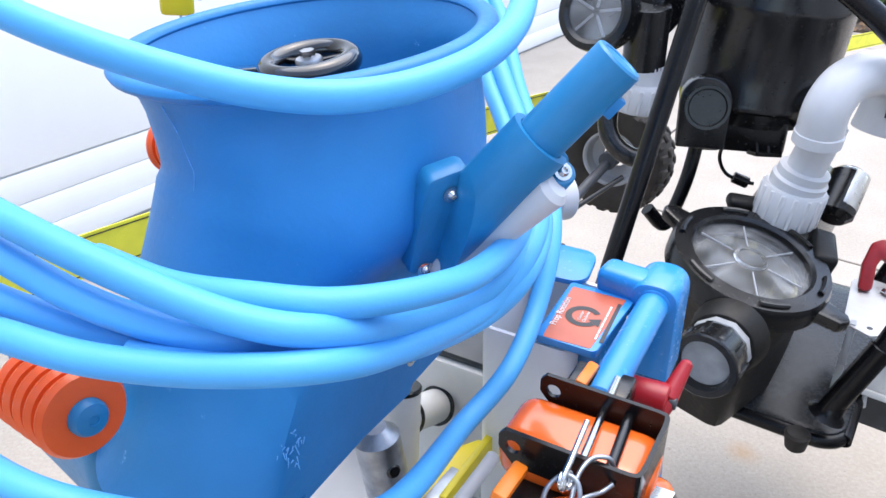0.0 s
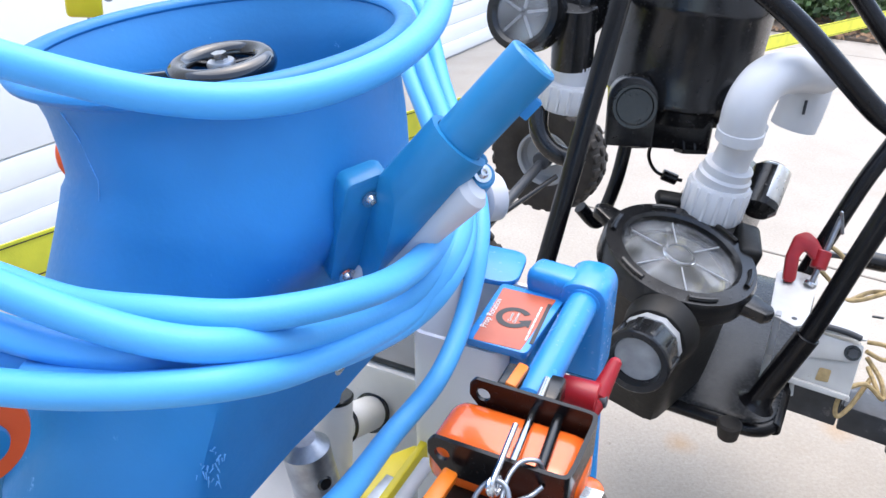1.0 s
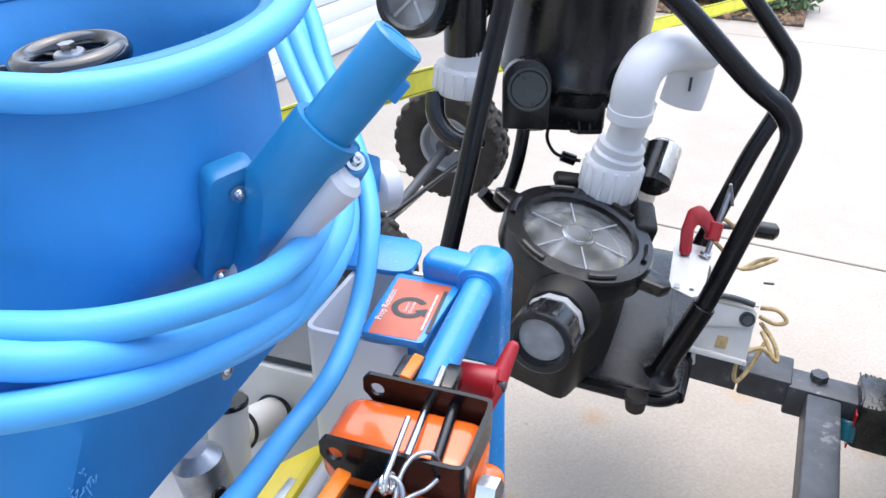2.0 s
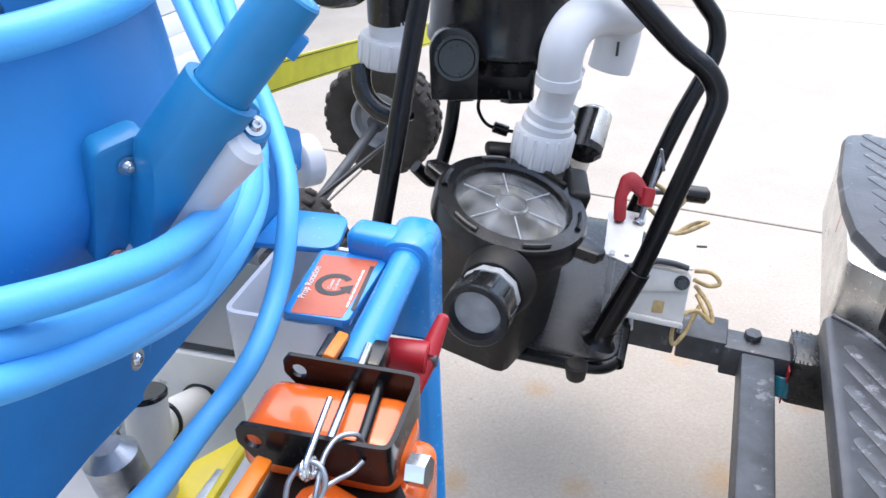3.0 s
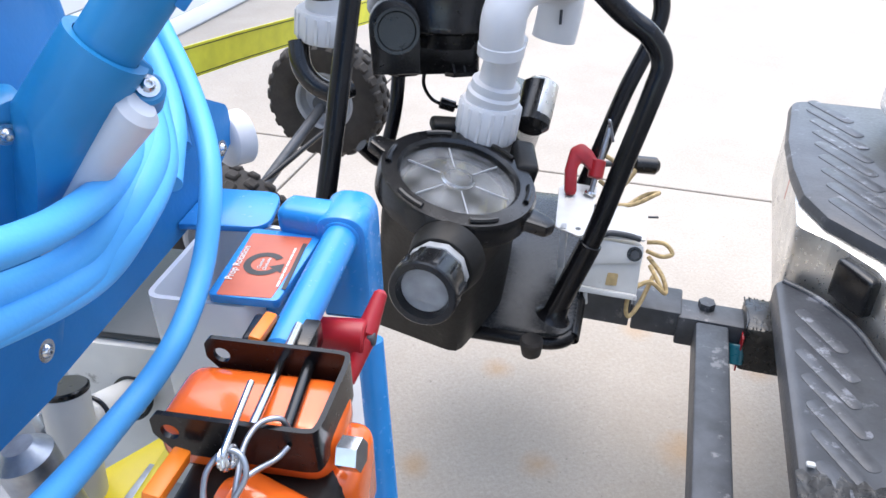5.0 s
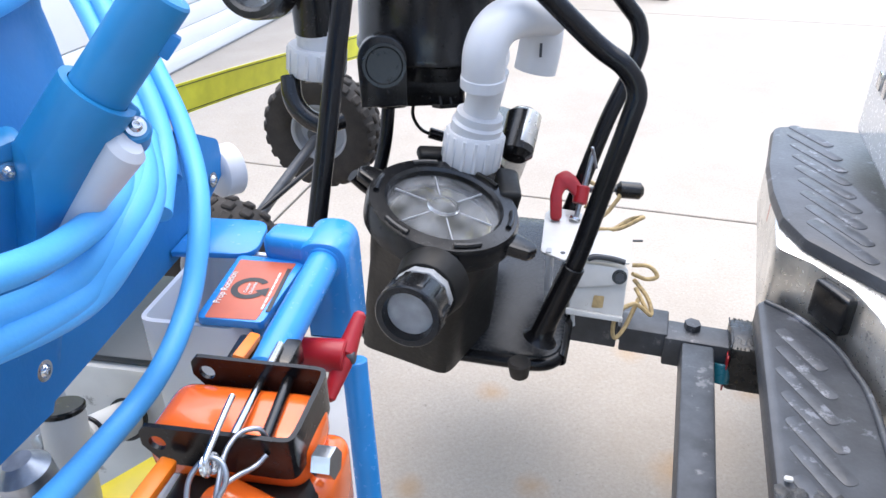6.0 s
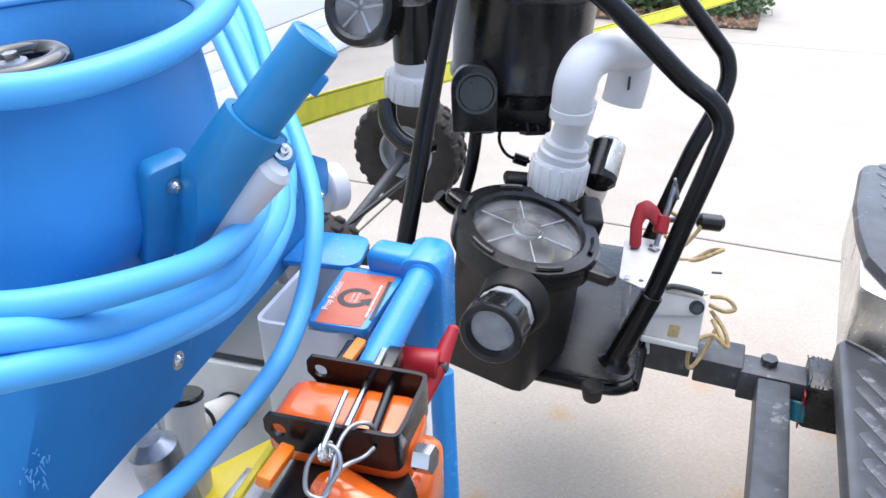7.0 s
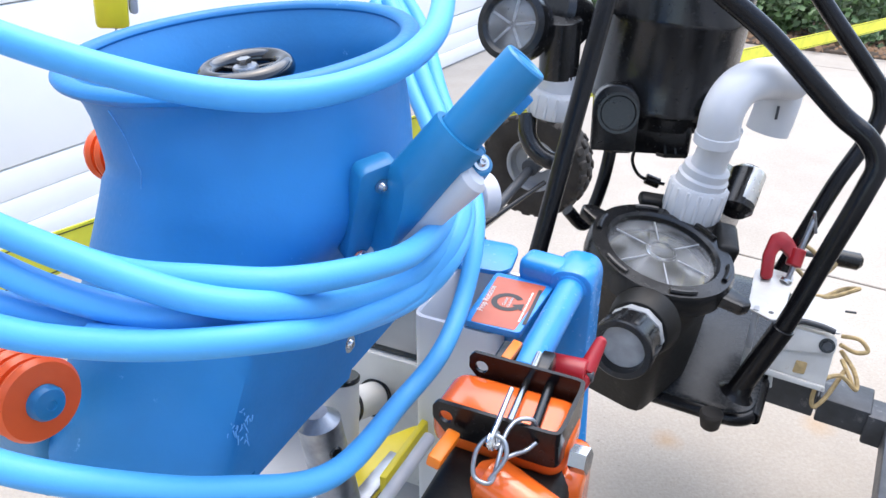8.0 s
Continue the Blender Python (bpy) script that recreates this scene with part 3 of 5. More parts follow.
# hose in loose coils
HOSE_R = 0.0090
hose = thing("hose", (-0.05, 0.5, 1.0), "pale blue rubber hose hung in loose coils over the horn", "hose")
COILS = [
    [(-0.261, 0.544, 1.255), (-0.177, 0.479, 1.243), (-0.129, 0.461, 1.230), (-0.087, 0.455, 1.218), (-0.046, 0.456, 1.207), (-0.004, 0.460, 1.202), (0.036, 0.477, 1.203), (0.073, 0.513, 1.209), (0.097, 0.575, 1.219), (0.104, 0.663, 1.240), (0.081, 0.772, 1.260)],
    [(-0.249, 0.484, 1.150), (-0.186, 0.439, 1.145), (-0.118, 0.409, 1.129), (-0.059, 0.395, 1.111), (-0.015, 0.396, 1.101), (0.020, 0.445, 1.071), (0.063, 0.494, 1.055), (0.093, 0.516, 1.072), (0.110, 0.574, 1.078), (0.108, 0.636, 1.089)],
    [(-0.150, 0.455, 1.110), (-0.100, 0.430, 1.107), (-0.050, 0.413, 1.110), (-0.006, 0.412, 1.107), (0.040, 0.439, 1.098), (0.073, 0.481, 1.087), (0.099, 0.543, 1.083), (0.101, 0.604, 1.094)],
    [(-0.251, 0.474, 1.125), (-0.193, 0.438, 1.122), (-0.140, 0.414, 1.108), (-0.094, 0.405, 1.096), (-0.051, 0.406, 1.088), (-0.012, 0.435, 1.068), (0.037, 0.508, 1.033), (0.081, 0.551, 1.037), (0.094, 0.579, 1.054)],
    [(-0.251, 0.461, 1.102), (-0.199, 0.434, 1.095), (-0.131, 0.415, 1.084), (-0.080, 0.414, 1.075), (-0.038, 0.431, 1.062), (0.009, 0.477, 1.041), (0.052, 0.539, 1.026)],
    [(-0.236, 0.428, 1.089), (-0.182, 0.402, 1.095), (-0.132, 0.387, 1.091), (-0.074, 0.381, 1.088), (-0.015, 0.384, 1.088), (0.020, 0.434, 1.060), (0.071, 0.496, 1.046), (0.098, 0.517, 1.069), (0.114, 0.573, 1.076), (0.111, 0.644, 1.086)],
    [(-0.116, 0.400, 1.083), (-0.063, 0.392, 1.081), (-0.017, 0.394, 1.081), (0.026, 0.445, 1.054), (0.071, 0.497, 1.040), (0.100, 0.515, 1.061), (0.117, 0.574, 1.067), (0.116, 0.651, 1.078)],
    [(0.076, 1.017, 1.175), (0.107, 0.964, 1.129), (0.122, 0.885, 1.075), (0.139, 0.812, 1.033), (0.145, 0.729, 1.009), (0.140, 0.680, 0.983), (0.124, 0.637, 0.946), (0.098, 0.582, 0.925), (0.060, 0.533, 0.912), (0.012, 0.413, 0.954), (-0.048, 0.373, 0.985), (-0.103, 0.353, 1.014), (-0.158, 0.352, 1.034), (-0.222, 0.386, 1.035)],
    [(0.062, 1.020, 1.178), (0.090, 0.966, 1.132), (0.104, 0.888, 1.080), (0.120, 0.815, 1.038), (0.124, 0.745, 1.000)],
    [(0.066, 0.940, 1.168), (0.088, 0.884, 1.133), (0.104, 0.826, 1.097), (0.119, 0.772, 1.063), (0.124, 0.722, 1.033), (0.114, 0.660, 1.010)],
    [(0.051, 0.945, 1.164), (0.072, 0.888, 1.129), (0.089, 0.830, 1.093), (0.105, 0.775, 1.061), (0.111, 0.722, 1.031), (0.101, 0.657, 1.016)],
]
for k, c in enumerate(COILS):
    part("coil", sweep(c, HOSE_R, 18, 8), HOSE, hose)

# yellow clip box hung behind the lip
tag = thing("clip_box", (-0.19, 0.785, 1.165), "small yellow plastic box with a grey clip behind the horn", "clip box")
part("case", box((0.030, 0.022, 0.055), pose(-0.199, 0.797, 1.200, 0, 6, 20), 0.004), YELLOW_PAINT, tag)
part("clip", box((0.008, 0.014, 0.030), pose(-0.180, 0.803, 1.199, 0, 6, 20), 0.003), GREY_SHEET, tag)
part("cord", sweep([(-0.199, 0.797, 1.18), (-0.19, 0.775, 1.15), (-0.15, 0.735, 1.12)], 0.0012), NYLON, tag)

# ---- stand: bracket, label box, tray, motor clamp ----
bracket = thing("blue_bracket", (0.25, 0.70, 0.02), "glossy blue painted steel bracket with a tube handle and leg", "bracket")
part("flange_plate", plate([(0.141, 0.813), (0.206, 0.780), (0.183, 0.719), (0.108, 0.752)], 0.006, pose(0, 0, 0.919), [0.002, 0.02, 0.02, 0.002]), BLUE_PAINT, bracket)
b0, b1 = Vector((0.202, 0.724, 0.948)), Vector((0.252, 0.689, 0.950))
part("crossbar", box(((b1 - b0).length + 0.02, 0.034, 0.030), facing((b0 + b1) / 2 + Vector((0.004, -0.008, -0.014)), (0, 0, 1), b1 - b0), 0.010, 4), BLUE_PAINT, bracket)
HA, HB = Vector((0.178, 0.565, 0.925)), Vector((0.239, 0.674, 0.930))
hu = (HA - HB).normalized()
bm_ = facing(HB - hu * 0.046, hu, hu.cross(Vector((0, 0, 1))))
flip = -1 if bm_.col[1].z < 0 else 1
part("end_block", plate([(-0.0225, -0.090 * flip), (0.0235, -0.090 * flip), (0.0235, 0.0215 * flip), (-0.0225, 0.0215 * flip)][::flip], 0.048, bm_, [0.004, 0.004, 0.021, 0.021][::flip], 0.005), BLUE_PAINT, bracket)
part("handle_tube", cyl(0.0145, HB, HA + hu * 0.024, bevel=0.003), BLUE_PAINT, bracket)
part("tube_socket", revolve([(0.0146, 0), (0.0166, 0), (0.0166, 0.0022), (0.0146, 0.003)], aim(HB + hu * 0.001, HA), 36, close=True), BLUE_PAINT, bracket)
part("leg", cyl(0.0135, (0.263, 0.698, 0.793), (0.235, 0.460, 0.020)), BLUE_PAINT, bracket)

tray = thing("label_box", (0.18, 0.68, 0.86), "blue plastic box with an orange printed rotation label", "label box")
LT = [Vector(q) for q in ((0.169, 0.720, 0.928), (0.226, 0.688, 0.928), (0.174, 0.605, 0.928), (0.124, 0.632, 0.928))]
lm = sum(LT, Vector()) / 4
part("lid", plate([(q - lm).to_2d()[:] for q in LT], 0.008, pose(lm.x, lm.y, 0.919), 0.006), BLUE_PAINT, tray)
part("box_body", plate([((q - lm) * 0.72).to_2d()[:] for q in LT], 0.055, pose(lm.x + 0.010, lm.y + 0.012, 0.864), 0.004), BLUE_PAINT, tray)
QT = [Vector(q) for q in ((0.169, 0.710, 0.928), (0.216, 0.685, 0.928), (0.170, 0.610, 0.928), (0.131, 0.629, 0.928))]
part("printed_label", plate([(q - lm).to_2d()[:] for q in QT], 0.0006, pose(lm.x, lm.y, 0.9268), 0.002, 0), LABEL_RED, tray, "faded orange label with a curved black arrow")
LC = sum(QT, Vector()) / 4
side = (QT[0] - QT[3]).normalized()
lmat = facing((LC.x, LC.y, 0.9275), (0, 0, 1), side)
arc = bmesh.new()
prev = None
for k in range(25):
    a = radians(-55 + 290 * k / 24)
    vs = [arc.verts.new((r * math.cos(a), r * math.sin(a), 0)) for r in (0.0105, 0.0165)]
    if prev:
        arc.faces.new((prev[0], prev[1], vs[1], vs[0]))
    prev = vs
tip = [arc.verts.new(q) for q in ((-0.0118, -0.0170, 0), (0.0016, -0.0168, 0), (-0.0036, -0.0053, 0))]
arc.faces.new(tip)
arc.transform(lmat @ pose(0, 0, 0.0003))
part("arrow", arc, INK, tray, "black curved arrow", smooth=False)
lettering("Prop Rotation", 0.0085, lmat @ pose(0, 0.0215, 0.0003), INK_WHITE, tray)
lettering("Counter", 0.0042, lmat @ pose(0, 0.0025, 0.0003), INK_WHITE, tray)
lettering("Clockwise", 0.0042, lmat @ pose(0, -0.0025, 0.0003), INK_WHITE, tray)
for k in range(6):
    part("print_bar", box((0.0078, 0.0016, 0.0004), lmat @ pose(-0.026 + 0.0095 * k, -0.0195, 0.0002), 0), INK_WHITE, tray)
part("black_margin", box((0.066, 0.0035, 0.0004), lmat @ pose(0, -0.0255, 0.0002), 0), INK, tray)

post = thing("vinyl_post", (0.12, 0.68, 0.02), "open white vinyl square post end with rounded corners", "vinyl post")
PT = [Vector(q) for q in ((0.076, 0.660, 0.917), (0.154, 0.616, 0.917), (0.207, 0.724, 0.917), (0.138, 0.765, 0.917))]
pm = sum(PT, Vector()) / 4
hollow = plate([(q - pm).to_2d()[:] for q in PT], 0.897, pose(pm.x, pm.y, 0.02), 0.013, 0)
top = max(hollow.faces, key=lambda f: f.calc_center_median().z)
bmesh.ops.inset_region(hollow, faces=[top], thickness=0.0045)
ex = bmesh.ops.extrude_face_region(hollow, geom=[top])
bmesh.ops.translate(hollow, verts=[g for g in ex["geom"] if isinstance(g, bmesh.types.BMVert)], vec=(0, 0, -0.12))
bmesh.ops.delete(hollow, geom=[top], context="FACES_ONLY")
part("shell", hollow, DOOR_WHITE, post)

clamp = thing("motor_clamp", (0.13, 0.54, 0.60), "black steel channel clamp round an orange motor bracket", "motor clamp")
F0, F1 = Vector((0.121, 0.542, 0.958)), Vector((0.207, 0.495, 0.957))
N0, N1 = Vector((0.086, 0.484, 0.957)), Vector((0.173, 0.436, 0.957))
BEND = 0.012
for a, b, h in ((F0, F1, Vector((0.132, 0.540, 0.945))), (N0, N1, Vector((0.095, 0.486, 0.941)))):
    w = (b - a).length - BEND
    m = facing(a, (b - a).cross(Vector((0, 0, 1))), b - a)
    hx = m.inverted() @ h
    up = 1 if (m.to_3x3() @ Vector((0, 1, 0))).z > 0 else -1
    part("channel_flange", plate([(0.004, 0), (w, 0), (w, -0.032 * up), (0.012, -0.030 * up), (0, -0.016 * up), (0, -0.005 * up)], 0.0035, m, [0.003, 0, 0, 0.005, 0.005, 0.003], hole=[(max(0.011, hx.x), -0.013 * up, 0.0058)]), BLACK_PAINT, clamp)
bend_f, bend_n = (F1 - F0).normalized(), (N1 - N0).normalized()
web_d = (N1 - F1).normalized()
side_n = bend_f.cross(Vector((0, 0, 1))).normalized() * 0.00175
drop = Vector((0, 0, -0.016))
turn = [F1 - bend_f * BEND, F1 - bend_f * BEND * 0.45 + web_d * BEND * 0.04, F1 - bend_f * BEND * 0.12 + web_d * BEND * 0.22, F1 + web_d * BEND, F1.lerp(N1, 0.5), N1 - web_d * BEND, N1 - bend_n * BEND * 0.12 - web_d * BEND * 0.22, N1 - bend_n * BEND * 0.45 - web_d * BEND * 0.04, N1 - bend_n * BEND]
part("channel_web", strip([q + drop + side_n for q in turn], 0.032, 0.0035, steps=5), BLACK_PAINT, clamp)
along = (F1 - F0).normalized()
mid = (F0 + F1 + N0 + N1) / 4
part("orange_bracket", box((0.112, (F0 - N0).length - 0.006, 0.042), facing(mid + Vector((0, 0, -0.036)) - along * 0.003, (0, 0, 1), along), 0.016, 5), ORANGE_PAINT, clamp, "glossy orange motor bracket")
part("orange_foot", box((0.030, 0.058, 0.07), facing(mid + Vector((0, 0, -0.085)) + along * 0.050, (0, 0, 1), along), 0.012, 4), ORANGE_PAINT, clamp)
part("pin", cyl(0.0030, (0.183, 0.558, 0.938), (0.138, 0.454, 0.951)), CHROME, clamp, "steel clevis pin")
part("rod", cyl(0.0040, F0 + along * 0.070 + Vector((0, 0, -0.012)), N0 + along * 0.078 + Vector((0, 0, -0.012))), BLACK, clamp, "black rod")
part("tab", box((0.009, 0.034, 0.009), facing((0.158, 0.558, 0.940), (0.25, 0, 1), along), 0.002), AMBER, clamp, "orange plastic tab")
part("tab", box((0.011, 0.038, 0.010), facing((0.090, 0.449, 0.937), (0.25, 0, 1), along), 0.002), AMBER, clamp, "orange plastic tab")
part("block", box((0.05, 0.03, 0.022), facing((0.171, 0.560, 0.925), (0, 0, 1), along), 0.003), BLACK, clamp)
part("lower_body", box((0.10, 0.10, 0.26), facing(mid + Vector((-0.015, -0.045, -0.18)), (0, 0, 1), along), 0.012, 3), DULL_BLACK, clamp, "black motor body below the clamp")
part("lower_orange", cyl(0.020, N0 + Vector((0.03, -0.035, -0.045)), N1 + Vector((0.0, -0.040, -0.06)), bevel=0.012), ORANGE_PAINT, clamp)
part("blue_cap", cyl(0.020, (0.075, 0.410, 0.800), (0.092, 0.440, 0.872), bevel=0.008), BLUE_PAINT, clamp, "blue rounded cap")
part("nut", hex_nut((0.187, 0.446, 0.924), (0.8, -0.55, 0.1), 0.0105, 0.013), CHROME, clamp)

lev = thing("wing_knob", (0.245, 0.675, 0.84), "red plastic wing knob on a steel stud", "knob")
k0, k1 = Vector((0.194, 0.611, 0.888)), Vector((0.237, 0.587, 0.888))
part("boss", cyl(0.0125, k0, k1, r1=0.015), RED, lev)
wt0, wt1 = Vector((0.217, 0.570, 0.866)), Vector((0.254, 0.608, 0.910))
wm = (wt0 + wt1) / 2
part("wing", joined(cyl(0.0090, wm, wm + (wt0 - wm) * 1.15, r1=0.0055, bevel=0.003), cyl(0.0090, wm, wm + (wt1 - wm) * 1.15, r1=0.0055, bevel=0.003)), RED, lev)
part("stud", cyl(0.0088, k0 - (k1 - k0) * 0.45, k0), GALV, lev, "steel stud")
part("bolt", cyl(0.0058, k1, k1 + (k1 - k0) * 0.14, bevel=0.001), STEEL_DARK, lev)

spring = thing("safety_hook", (0.125, 0.459, 0.930), "wire rope loop with a steel snap hook", "hook")
part("snap", sweep([(0.1435, 0.474, 0.969), (0.137, 0.460, 0.968), (0.129, 0.443, 0.966), (0.123, 0.432, 0.962), (0.121, 0.428, 0.956)], 0.0021, 10), CHROME, spring, "steel snap pin")
for k in range(2):
    part("eye", ring(0.0052, 0.0017, facing((0.123 + 0.003 * k, 0.432 + 0.001 * k, 0.957), (0.75, -0.5, 0.3), (0, 0, 1)), 20, 8), CHROME, spring, "coiled steel eye")
part("wire_loop", sweep([(0.159, 0.448, 0.951), (0.155, 0.450, 0.959), (0.144, 0.449, 0.960), (0.134, 0.439, 0.957), (0.127, 0.424, 0.948), (0.120, 0.413, 0.937), (0.109, 0.418, 0.939), (0.111, 0.428, 0.951), (0.119, 0.434, 0.958), (0.127, 0.433, 0.961), (0.132, 0.428, 0.958), (0.131, 0.421, 0.950), (0.119, 0.414, 0.938)], 0.0017, 10), GALV, spring, "twisted wire rope")
part("wire_tail", sweep([(0.157, 0.440, 0.946), (0.149, 0.436, 0.943), (0.138, 0.430, 0.945), (0.130, 0.426, 0.945)], 0.0017, 10), GALV, spring)

# white machine body, PVC stubs and pipe below the horn
base = thing("machine_base", (0.06, 0.85, 0.0), "scuffed off-white machine base with a dark lid edge", "machine base")
BX, BN = Vector((0.87, -0.49, 0)), Vector((0.49, 0.87, 0))
b_c = Vector((0.034, 0.755, 0))
part("body", box((0.17, 0.16, 0.80), facing(b_c + BX * 0.010 + BN * 0.082 + Vector((0, 0, 0.40)), (0, 0, 1), BX), 0.008), DIRTY_WHITE, base)
part("lid", box((0.166, 0.15, 0.010), facing(b_c + BX * 0.012 + BN * 0.084 + Vector((0, 0, 0.805)), (0, 0, 1), BX), 0.003), LID_TEAL, base, "dark teal lid")
part("floor_panel", box((0.50, 0.60, 0.02), pose(-0.02, 0.66, 0.60, 0, 0, -18), 0.002), GREY_SHEET, base)
part("side_panel", box((0.16, 0.02, 0.22), facing(b_c - BX * 0.145 + BN * 0.03 + Vector((0, 0, 0.68)), (0, 0, 1), BX), 0.003), GREY_SHEET, base)
stubs = thing("pvc_tee", (-0.03, 0.76, 0.60), "scuffed white PVC stubs with black caps and a wing nut", "pipe fitting")
part("stub", cyl(0.0195, (0.036, 0.758, 0.736), (-0.004, 0.688, 0.777)), DIRTY_WHITE, stubs)
part("cap_ring", ring(0.0205, 0.0028, aim((0.031, 0.749, 0.741), (-0.004, 0.688, 0.777))), BLACK, stubs, "black seal ring")
part("cap_ring", ring(0.0200, 0.0024, aim((0.001, 0.697, 0.772), (-0.004, 0.688, 0.777))), BLACK, stubs, "black seal ring")
part("stub", cyl(0.0185, (-0.006, 0.610, 0.700), (0.002, 0.652, 0.846)), DIRTY_WHITE, stubs)
part("cap", cyl(0.0192, (0.002, 0.652, 0.845), (0.0023, 0.6535, 0.851)), BLACK, stubs, "black end cap")
part("wing_nut", plate([(-0.018, 0), (-0.006, -0.006), (0, -0.002), (0.006, -0.006), (0.018, 0), (0.010, 0.008), (0, 0.003), (-0.010, 0.008)], 0.006, facing((-0.046, 0.725, 0.748), (-0.4, -0.8, 0.3), (0.2, 0.3, 0.9)), 0.002), GALV, stubs)
part("screw", cyl(0.005, (-0.020, 0.689, 0.727), (-0.014, 0.697, 0.723)), BLACK, stubs)
gp = thing("galvanised_pipe", (-0.052, 0.629, 0.752), "galvanised steel pipe end with a drilled hole", "pipe")
part("pipe", cyl(0.0205, (0.002, 0.566, 0.740), (-0.016, 0.571, 0.874), bevel=0.010), GALV, gp)
# solid black disc paints the dark inside of the drilled hole
part("hole", cyl(0.0065, (-0.004, 0.560, 0.838), (0.0016, 0.5515, 0.8405)), BLACK, gp, "black disc standing in for the shaded drilled hole")
yp = thing("yellow_plate", (0.036, 0.612, 0.772), "yellow painted plate beside an aluminium strip", "plate")
part("plate", plate([(0.000, 0.642), (0.083, 0.682), (0.066, 0.640), (0.030, 0.575), (-0.006, 0.585)], 0.006, pose(0, 0, 0.750), 0.004, 0.001), YELLOW_PAINT, yp)
part("foil_strip", box((0.018, 0.085, 0.003), facing((0.033, 0.598, 0.758), (0, 0, 1), (0.83, -0.56, 0)), 0.001), GALV, yp, "crumpled foil strip")
part("bent_edge", box((0.008, 0.10, 0.030), facing((0.066, 0.618, 0.770), (0, 0, 1), (0.86, -0.5, 0)), 0.002), YELLOW_PAINT, yp)
part("support", box((0.03, 0.03, 0.14), pose(0.03, 0.615, 0.68), 0.003), STEEL_DARK, yp)
rod = single("silver_rod", cyl(0.0065, (0.090, 0.610, 0.802), (0.030, 0.520, 0.790)), NYLON, "pale metal rod beside the motor clamp", "rod")

# yellow ratchet strap drawn tight behind everything
strap = thing("ratchet_strap", (0.2, 1.2, 0.9), "yellow webbing strap with black stitched edges, pulled tight", "strap")
SP = [Vector(q) for q in ((-0.517, 0.657, 0.892), (-0.333, 0.822, 0.912), (0.229, 1.460, 0.856), (1.273, 2.542, 0.673), (2.269, 3.235, 0.630), (4.295, 4.538, 0.604))]
part("webbing", strip(SP, 0.052, 0.0015), YELLOW, strap)
for s in (-1, 1):
    part("stitched_edge", strip([q + Vector((0, -0.0012, s * 0.0215)) for q in SP], 0.0012, 0.0012), THREAD, strap, "black stitched edge")

# ---- pump with strainer on its carrying frame ----
pump = thing("pump", (0.50, 1.08, 0.46), "black plastic strainer pump with a clear round lid", "pump")
LID_C = Vector((0.475, 1.018, 0.780))
LID_N = Vector((0.15, -0.20, 0.97)).normalized()
lid_m = facing(LID_C, LID_N, (1, 0, 0)) @ Matrix.Scale(1.11, 4)
part("lock_ring", revolve([(0.076, 0.000), (0.080, 0.004), (0.100, 0.002), (0.1035, -0.006), (0.1035, -0.030), (0.098, -0.034), (0.076, -0.030)], lid_m, 64, close=True), BLACK, pump)
for k in range(6):
    a = 2 * math.pi * k / 6 + 0.5
    prevs = [lid_m @ Vector((0.0915 * math.cos(a + d), 0.0915 * math.sin(a + d), 0.0040)) for d in (-0.20, -0.07, 0.07, 0.20)]
    part("grip_rib", sweep(prevs, 0.0045, 8, 3), BLACK, pump)
for a, tip in ((2.25, 1), (-0.78, 1)):
    part("lever", plate([(0.094, -0.018), (0.130, -0.010), (0.137, 0.004), (0.130, 0.014), (0.096, 0.020)], 0.018, lid_m @ pose(0, 0, -0.026, 0, 0, math.degrees(a)), 0.006, 0.004), BLACK, pump)
dome = [(0, -0.0020), (0.016, -0.0020), (0.017, 0.0), (0.020, 0.0), (0.022, -0.004), (0.045, -0.006), (0.070, -0.009), (0.0765, -0.008), (0.0765, -0.012), (0.070, -0.013), (0.022, -0.009), (0, -0.008)]
lid = part("lid", revolve(dome, lid_m, 64), CLEAR, pump, "scratched clear lid with painted sky sheen and moulded spokes")
lid.visible_shadow = False
for k in range(6):
    a = 2 * math.pi * k / 6 + 0.35
    d = Vector((math.cos(a), math.sin(a), 0))
    part("moulded_spoke", box((0.050, 0.0018, 0.003), facing(lid_m @ (d * 0.047 + Vector((0, 0, -0.0055))), LID_N, lid_m.to_3x3() @ d), 0.0008), GREY_SHEET, lid)
# pot: round under the ring, squarer and narrower towards its foot
E1, E2 = Vector((-0.655, 0.756, 0)), Vector((0.756, 0.655, 0))
PB = Vector((0.471, 1.006, 0.466)) + (E1 + E2) * 0.086
pot = bmesh.new()
rings = []
for k in range(17):
    s = k / 16
    c = (LID_C - LID_N * 0.03).lerp(PB, s)
    axis = LID_N.lerp(Vector((0, 0, 1)), s).normalized()
    x = (E2 - axis * E2.dot(axis)).normalized()
    y = axis.cross(x)
    w = 0.104 - 0.016 * min(1.0, s * 3) ** 0.7
    vs = []
    for j in range(64):
        a = 2 * math.pi * j / 64
        e = 2 + 9.0 * s ** 1.3
        q = (abs(math.cos(a)) ** e + abs(math.sin(a)) ** e) ** (-1 / e)
        vs.append(pot.verts.new(c + w * q * (math.cos(a) * x + math.sin(a) * y)))
    rings.append(vs)
for a, b in zip(rings, rings[1:]):
    for j in range(64):
        pot.faces.new((a[j], a[(j + 1) % 64], b[(j + 1) % 64], b[j]))
pot.faces.new(rings[-1])
part("strainer_pot", pot, DULL_BLACK, pump, "dusty black strainer pot")
